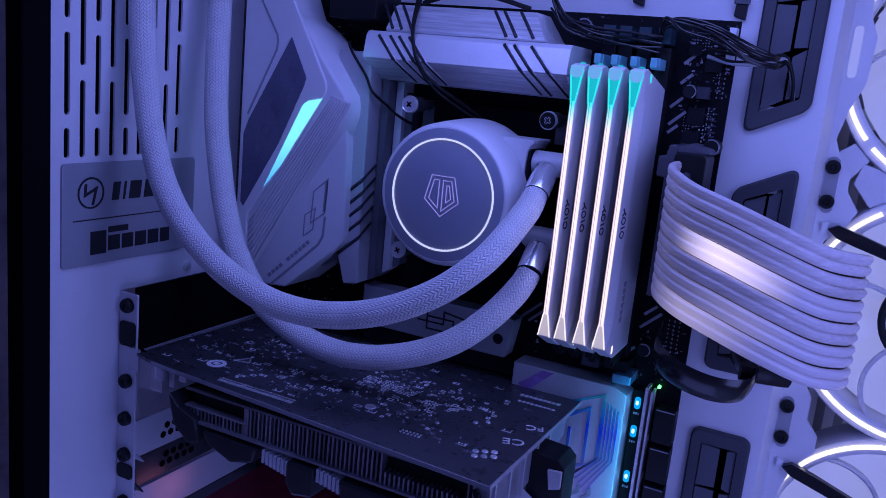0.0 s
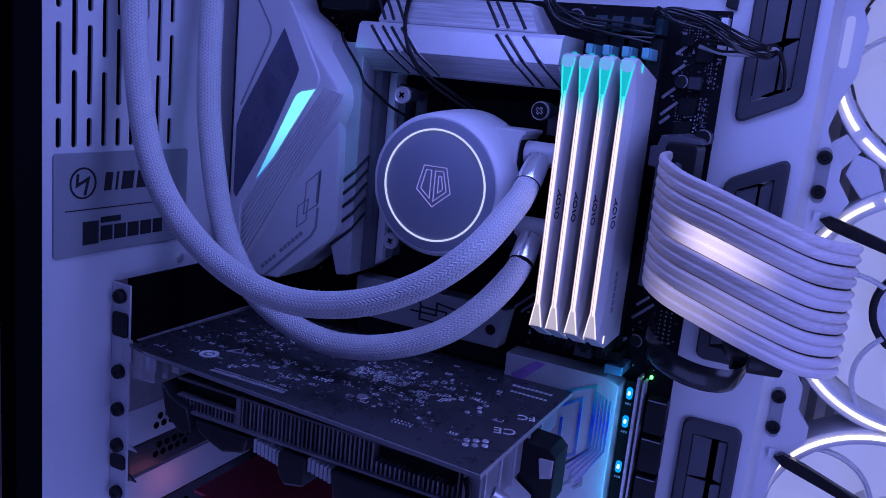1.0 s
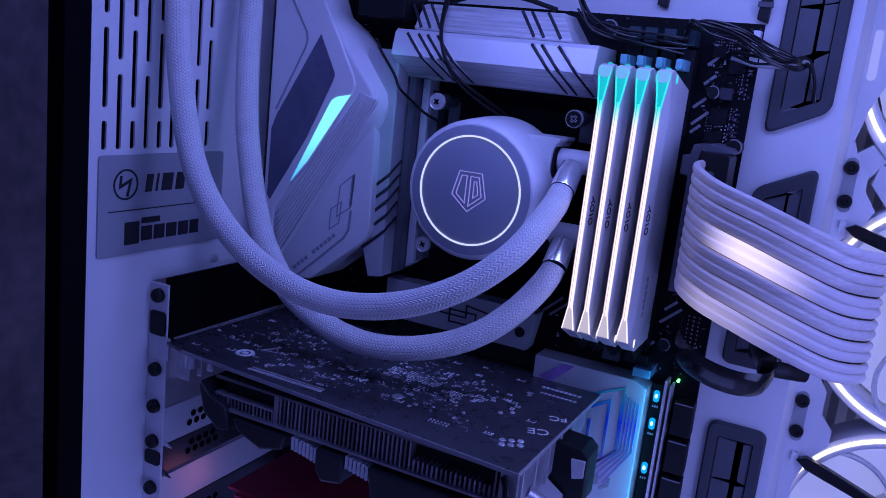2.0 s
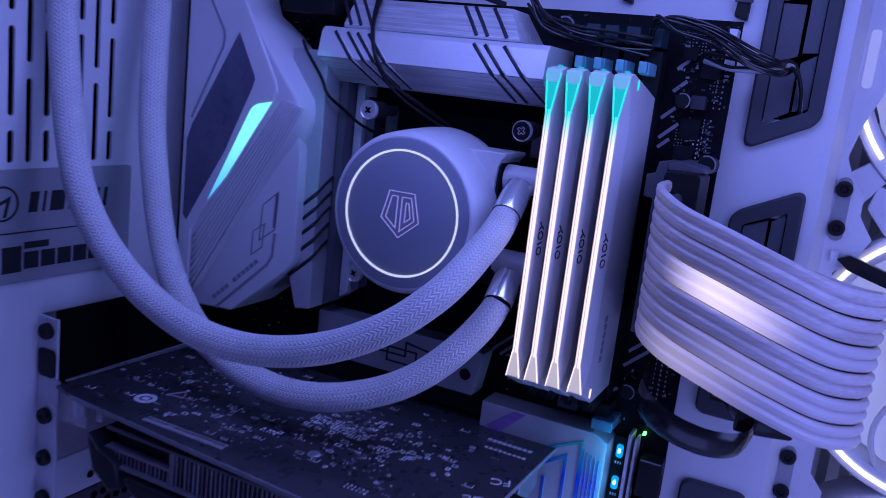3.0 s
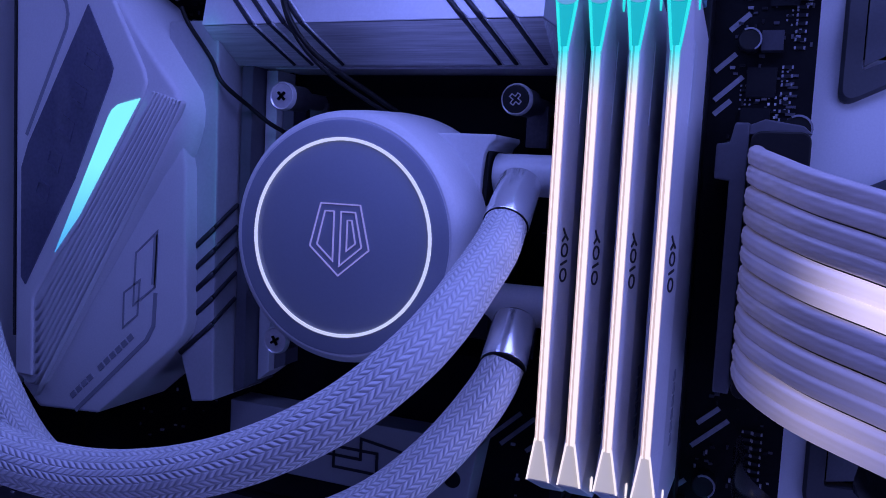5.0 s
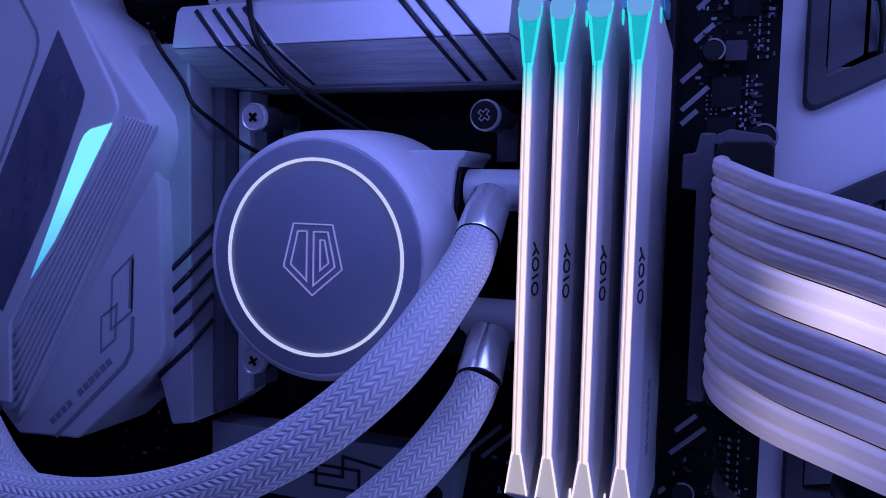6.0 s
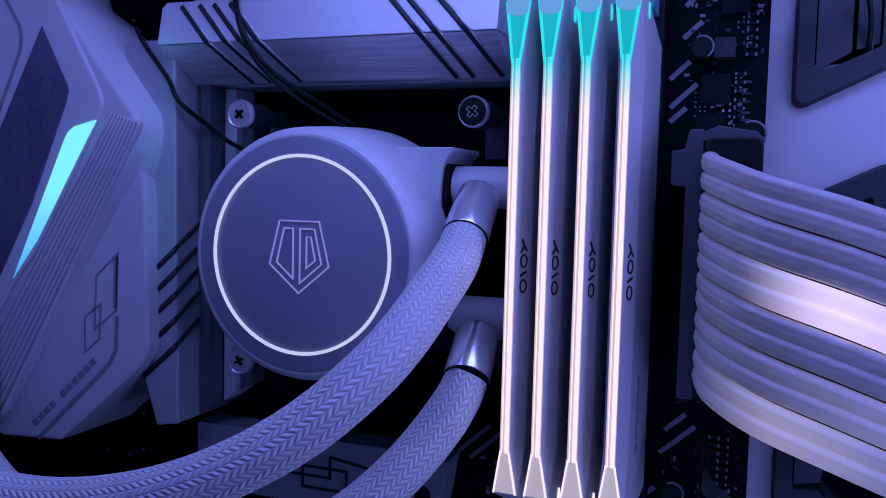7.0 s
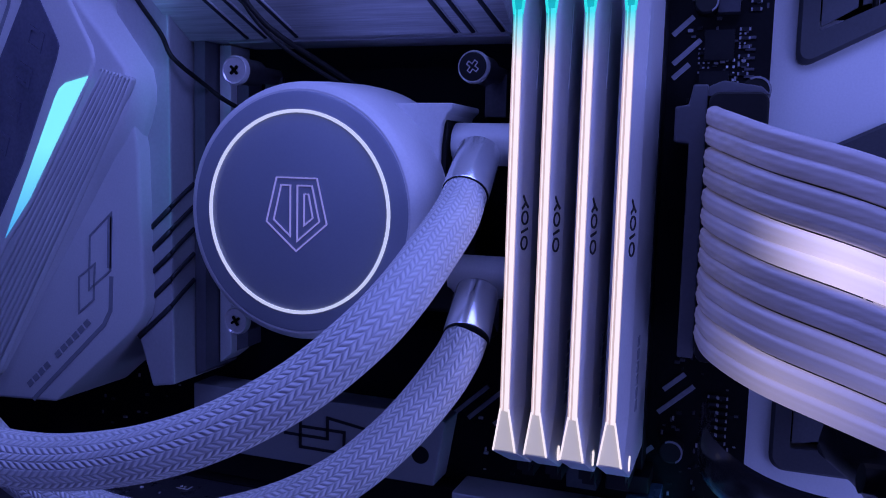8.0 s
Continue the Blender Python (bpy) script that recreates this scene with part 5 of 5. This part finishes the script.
for pts, nm in (([(-0.0700, 0.1535), (-0.0635, 0.1475), (-0.0530, 0.1440), (-0.0500, 0.1330), (-0.0560, 0.1305), (-0.0660, 0.1380)], "shroud_horn"),
                ([(-0.0480, 0.1395), (-0.0160, 0.1395), (-0.0180, 0.1320), (-0.0300, 0.1290), (-0.0440, 0.1340)], "shroud_block"),
                ([(0.0020, 0.1395), (0.0165, 0.1395), (0.0165, 0.1260), (0.0060, 0.1240), (0.0020, 0.1290)], "shroud_block"),
                ([(0.0300, 0.1390), (0.0850, 0.1390), (0.0900, 0.1180), (0.0500, 0.1080), (0.0340, 0.1180)], "shroud_block")):
    part(nm, prism(B(), pts, -0.1080, -0.0300), SHROUD, card, "black plastic shroud", bevel=0.0012)
part("shroud_base", box(B(), -0.0380, 0.0950, -0.0900, -0.0100, 0.1270, 0.1390), BLACK, card, "", bevel=0.001)
for x0 in (-0.0132, 0.0172):
    for k in range(7):
        part("vent_fin", box(B(), x0 + k * 0.0022, x0 + k * 0.0022 + 0.0015, -0.1060, -0.0950, 0.1335 - k * 0.0004, 0.1398 - k * 0.0003), PALE_PLASTIC, card)
end = part("end_frame", prism(B(), [(-0.1080, 0.1600), (-0.0150, 0.1600), (-0.0150, 0.1480), (-0.0600, 0.1420), (-0.1080, 0.1380)], 0.0940, 0.1010, "x"), FIN, card, "", bevel=0.0006)
for k in range(5):
    part("rib", box(B(), 0.1010, 0.1022, -0.1060 + k * 0.016, -0.1045 + k * 0.016, 0.1410, 0.1600), SILVER_SIDE, end)
part("end_shroud", prism(B(), [(0.1000, 0.1570), (0.1130, 0.1562), (0.1165, 0.1530), (0.1165, 0.1300), (0.1000, 0.1250)], -0.0620, -0.0440), BLACK, card, "black shroud end", bevel=0.0006)
part("end_clip", prism(B(), [(0.1095, 0.1515), (0.1160, 0.1520), (0.1160, 0.1440), (0.1110, 0.1425)], -0.0640, -0.0621), SILVER_SIDE, card, "pale metal clip", bevel=0.0003)
part("end_arm", prism(B(), [(0.0960, 0.1420), (0.1085, 0.1340), (0.1085, 0.1280), (0.0960, 0.1340)], -0.0800, -0.0640), SILVER_SIDE, card, "pale metal arm", bevel=0.0005)
part("pipe", hose(B(), [(0.1000, -0.0930, 0.1450), (0.1080, -0.0860, 0.1380), (0.1160, -0.0700, 0.1280)], 0.0032, 12), FIN, card, "", smooth=True)
part("power_lead", hose(B(), [(0.0945, -0.1080, 0.1560), (0.0975, -0.1110, 0.1500), (0.0965, -0.1120, 0.1300), (0.0930, -0.1100, 0.1100)], 0.0014, 10), BLACK, card, "", smooth=True)

# print and solder on the card board
crng = random.Random(11)
card_mesh = {}


def dab(x, y, w, d, h, material, name="component", turn=0.0):
    key = (round(w, 4), round(d, 4), round(h, 4), material.name)
    if key not in card_mesh:
        ob = part(name, box(B(), -w / 2, w / 2, -d / 2, d / 2, -0.0002, h), material, card)
        card_mesh[key] = ob.data
    else:
        ob = new(name, card_mesh[key])
        ob.parent = card
    ob.matrix_basis = pose(x, y, GZ, 0, 0, turn)


pad = ((0.0008, 0.0005), (0.0005, 0.0008), (0.0012, 0.0006), (0.0006, 0.0012), (0.0006, 0.0004), (0.0016, 0.0008))
for cx, cy, sx, sy, n in ((-0.075, -0.055, 0.016, 0.020, 34), (-0.045, -0.040, 0.014, 0.020, 34), (-0.030, -0.070, 0.014, 0.012, 26), (0.010, -0.060, 0.020, 0.018, 70), (0.022, -0.040, 0.016, 0.010, 70), (0.045, -0.070, 0.012, 0.010, 36), (0.050, -0.045, 0.014, 0.012, 40), (0.005, -0.085, 0.020, 0.006, 18), (0.060, -0.085, 0.010, 0.006, 14), (-0.060, -0.030, 0.02, 0.012, 26)):
    for _ in range(n):
        w, d = pad[crng.randrange(6)]
        dab(cx + crng.gauss(0, sx * 0.6), max(-0.100, min(-0.006, cy + crng.gauss(0, sy * 0.6))), w, d, 0.0004, (SILK, SILK_DIM, SOLDER, SILK_DIM)[crng.randrange(4)])
for x, y in ((0.0850, -0.0890), (0.0885, -0.0870), (0.0920, -0.0850), (0.0865, -0.0935), (0.0900, -0.0915), (0.0935, -0.0893)):
    part("solder_dot", rod(B(), (x, y, GZ - 0.0002), (x, y, GZ + 0.0004), 0.0016, 0.0013, 16), SOLDER, card)
for x, y, r in ((0.0725, -0.0620, 0.0013), (0.0770, -0.0580, 0.0012), (0.0260, -0.0780, 0.0030), (-0.0440, -0.0890, 0.0010), (0.0590, -0.0740, 0.0010)):
    part("solder_dot", rod(B(), (x, y, GZ - 0.0002), (x, y, GZ + 0.0006), r, r * 0.8, 18), SOLDER, card)
part("round_mark", arc(B(), -0.0635, -0.0815, 0.0030, 0.0050, 0, 2 * math.pi, 24, GZ - 0.0001, GZ + 0.0003, "z"), SILK, card, "pale round printed mark")
bm = B()
box(bm, -0.0650, -0.0620, -0.0828, -0.0802, GZ - 0.0001, GZ + 0.0003)
part("core_mark", bm, SILK, card)
part("triangle_mark", stroke(B(), [(-0.0600, -0.0720), (-0.0520, -0.0700), (-0.0560, -0.0640)], 0.0008, GZ - 0.0001, GZ + 0.0003, "z", True), SILK, card)
bm = B()
for i in range(20):
    box(bm, -0.0480 + i * 0.0022, -0.0462 + i * 0.0022, -0.0985, -0.0962, GZ - 0.0001, GZ + 0.0003)
    box(bm, -0.0480 + i * 0.0022, -0.0464 + i * 0.0022, -0.0950, -0.0942, GZ - 0.0001, GZ + 0.0003)
part("print_line", bm, SILK, card, "pale bars of small print")
bm = B()
for i in range(9):
    box(bm, 0.0760 + i * 0.0024, 0.0778 + i * 0.0024, -0.0160, -0.0138, GZ - 0.0001, GZ + 0.0003)
    box(bm, 0.0780 + i * 0.0022, 0.0795 + i * 0.0022, -0.0240, -0.0225, GZ - 0.0001, GZ + 0.0003)
part("print_line", bm, SILK, card, "pale bars of small print")


def letters(text, size, m, material, parent, name, label):
    data = bpy.data.curves.new(name, "FONT")
    data.body, data.size, data.extrude, data.align_x, data.align_y = text, size, 0.0001, "CENTER", "CENTER"
    tmp = bpy.data.objects.new(name, data)
    me = bpy.data.meshes.new_from_object(tmp)
    bpy.data.objects.remove(tmp)
    me.materials.append(material)
    ob = new(name, me)
    ob.parent = parent
    ob.matrix_basis = m
    ob["label"] = label
    return ob


letters("CE", 0.0085, pose(0.0945, -0.0700, GZ + 0.0002, 0, 0, 200), SILK, card, "print_letters", "pale printed letters CE")
letters("FC", 0.0075, pose(0.0970, -0.0500, GZ + 0.0002, 0, 0, 200), SILK, card, "print_letters", "pale printed letters FC")

for cx, cy, nx, ny in ((0.004, -0.052, 9, 5), (0.018, -0.055, 10, 5), (-0.032, -0.066, 6, 3), (-0.005, -0.074, 5, 2), (0.042, -0.058, 6, 3)):
    bm = B()
    for i in range(nx):
        for j in range(ny):
            if crng.random() < 0.75:
                x, y = cx + i * 0.0017 + crng.uniform(-0.0002, 0.0002), cy + j * 0.0019
                box(bm, x, x + crng.choice((0.0005, 0.0011)), y, y + crng.choice((0.0005, 0.0010)), GZ - 0.0001, GZ + 0.0004)
    part("solder_field", bm, SILK, card, "field of tiny pale solder points")
for k in range(64):
    cx, cy = crng.choice(((0.010, -0.060), (0.045, -0.070), (-0.030, -0.072), (0.030, -0.040), (0.055, -0.050), (-0.070, -0.055)))
    cx, cy = cx + crng.gauss(0, 0.013), max(-0.095, min(-0.01, cy + crng.gauss(0, 0.010)))
    w, d = crng.uniform(0.0006, 0.0018), crng.uniform(0.0005, 0.0011)
    part("outline_mark", stroke(B(), [(cx - w, cy - d), (cx + w, cy - d), (cx + w, cy + d), (cx - w, cy + d)], 0.00024, GZ - 0.0001, GZ + 0.0003, "z", True), SILK, card)
for k in range(90):
    cx, cy = crng.uniform(-0.092, 0.088), crng.uniform(-0.094, -0.008)
    for i in range(crng.randrange(1, 4)):
        dab(cx + i * 0.0014, cy, 0.0005, 0.0009, 0.0004, (SILK, SOLDER, SILK_DIM)[k % 3])
    if k % 3 == 0:
        part("outline_mark", stroke(B(), [(cx - 0.0010, cy - 0.0014), (cx + 0.0034, cy - 0.0014), (cx + 0.0034, cy + 0.0012)], 0.00022, GZ - 0.0001, GZ + 0.0003, "z"), SILK, card)
for i in range(6):
    for j in range(2):
        part("solder_dot", rod(B(), (0.0505 + 0.0018 * i, -0.0905 - 0.0022 * j, GZ - 0.0002), (0.0505 + 0.0018 * i, -0.0905 - 0.0022 * j, GZ + 0.0004), 0.0006, 0.0005, 8), SOLDER, card)

# ---- lower red card ----
red = thing("expansion_card", "red expansion card below the graphics card", "card")
part("card_board", box(B(), -0.0640, 0.0250, -0.0880, 0.0005, 0.0885, 0.0900), RED, red)
for k in range(5):
    part("red_bar", box(B(), -0.0570, 0.0250, -0.0915 - 0.001 * k, -0.0880, 0.0875 - k * 0.0028, 0.0888 - k * 0.0028), RED, red)
part("cover", box(B(), -0.0570, 0.0250, -0.0875, -0.0100, 0.0690, 0.0870), BLACK, red, "", bevel=0.001)

# ---- loose cables ----


lrng = random.Random(3)


def lead(label, pts, r, material=BLACK, flat=1.0, up=(0, 0, 1), group="loose leads"):
    if r < 0.0009:
        pts = [(x + lrng.uniform(-0.0006, 0.0006), y + lrng.uniform(-0.0012, 0.0012), z + lrng.uniform(-0.0013, 0.0013)) for x, y, z in pts]
    c = thing("cable", label, "cable", group)
    part("lead", hose(B(), pts, r, 10, flat, up, 6), material, c, smooth=True)
    return c


for k in range(6):
    o = k * 0.0013
    lead("thin black fan lead along the board top", [(0.0640, -0.004, 0.3600 - o), (0.0720, -0.006, 0.3500 - o), (0.0860, -0.006, 0.3455 - o), (0.1050, -0.004, 0.3435 - o), (0.1180, -0.002, 0.3420 - o)], 0.0006, BLACK_GLOSS)
for k in range(7):
    o = k * 0.0011
    lead("thin black lead arching to the cable opening", [(0.1160, 0.002, 0.3405 + 0.4 * o), (0.1200, -0.006 - 0.4 * o, 0.3475 + 0.3 * o), (0.1290, -0.010 - 0.4 * o, 0.3505 - 0.8 * o), (0.1420, -0.008, 0.3475 - o), (0.1560, -0.002, 0.3405 - o), (0.1660, 0.006, 0.3375 - 0.5 * o), (0.1700, 0.016, 0.3370)], 0.0006, BLACK_GLOSS)
for k in range(3):
    o = k * 0.0016
    lead("thin grey lead entering the cable opening", [(0.1380, 0.004, 0.3390 - o), (0.1500, 0.0, 0.3365 - o), (0.1620, 0.004, 0.3375 - o), (0.1700, 0.012, 0.3375), (0.1735, 0.018, 0.3300), (0.1750, 0.024, 0.3200)], 0.0010 if k == 2 else 0.0008, GREY_PLATE if k == 2 else BLACK)
lead("thin black pump lead crossing the upper heatsink", [(-0.0050, -0.0080, 0.3530), (-0.0015, -0.0205, 0.3365), (0.0050, -0.0242, 0.3215), (0.0120, -0.0180, 0.3120), (0.0220, -0.0060, 0.3030), (0.0330, 0.0030, 0.2950)], 0.00085)
lead("thin black pump lead beside the first", [(-0.0065, -0.0080, 0.3530), (-0.0025, -0.0205, 0.3350), (0.0045, -0.0242, 0.3200), (0.0130, -0.0180, 0.3100), (0.0250, -0.0060, 0.3000), (0.0360, 0.0030, 0.2920)], 0.00065)
lead("thin black lead over the side heatsink", [(-0.0390, -0.0180, 0.3270), (-0.0370, -0.0182, 0.3220), (-0.0290, -0.0184, 0.3115), (-0.0240, -0.0168, 0.3035), (-0.0200, -0.0085, 0.2985), (-0.0150, -0.0045, 0.2935), (-0.0100, 0.0030, 0.2880)], 0.00075)
lead("black lead lying behind the upper heatsink", [(-0.010, 0.004, 0.3520), (0.010, 0.002, 0.3570), (0.030, 0.002, 0.3565), (0.050, 0.004, 0.3520)], 0.0012)
for k in range(2):
    lead("wide flat black cable looping below the power cable", [(0.1380, 0.0000, 0.2050 - 0.001 * k), (0.1400, -0.0180, 0.2010), (0.1520, -0.0260, 0.1960), (0.1680, -0.0260, 0.1930), (0.1800, -0.0180, 0.1935), (0.1800, -0.0020, 0.1980), (0.1700, 0.0150, 0.2030)], 0.0074 - 0.001 * k, BLACK_GLOSS, 0.22)
lead("black cable end below the power cable", [(0.176, -0.010, 0.1990), (0.186, -0.006, 0.1980), (0.196, 0.002, 0.1965)], 0.0040, BLACK, 0.6)

# clips that hold the leads at the top of the tray
for x, z in ((0.0985, 0.3640), (0.1465, 0.3600)):
    clip = thing("cable_clip", "small black cable clip on the white tray", "clip", "tray clips")
    bm = prism(B(), [(x - 0.0030, z - 0.0045), (x + 0.0022, z - 0.0060), (x + 0.0034, z + 0.0200), (x - 0.0012, z + 0.0200)], TRAY_Y - 0.0040, TRAY_Y)
    part("saddle", bm, BLACK, clip, "", bevel=0.0006)
    part("strap", box(B(), x - 0.0034, x + 0.0036, TRAY_Y - 0.0052, TRAY_Y - 0.0038, z + 0.0010, z + 0.0036), RUBBER_FLAP, clip, "grey strap", bevel=0.0003)

# processor power plug at the top
eps = thing("power_plug", "black power plug with bundled black leads", "plug")
part("shell", box(B(), -0.0560, -0.0270, -0.0150, 0.0100, 0.3405, 0.3560), BLACK, eps, "", bevel=0.0008)
for k in range(8):
    x = -0.0545 + k * 0.0036
    part("lead", hose(B(), [(x, -0.008, 0.354), (x + 0.001, -0.010, 0.364), (x + 0.006, -0.006, 0.378), (x + 0.01, 0.004, 0.395)], 0.0017, 8, 1, (0, 1, 0), 5), BLACK, eps)
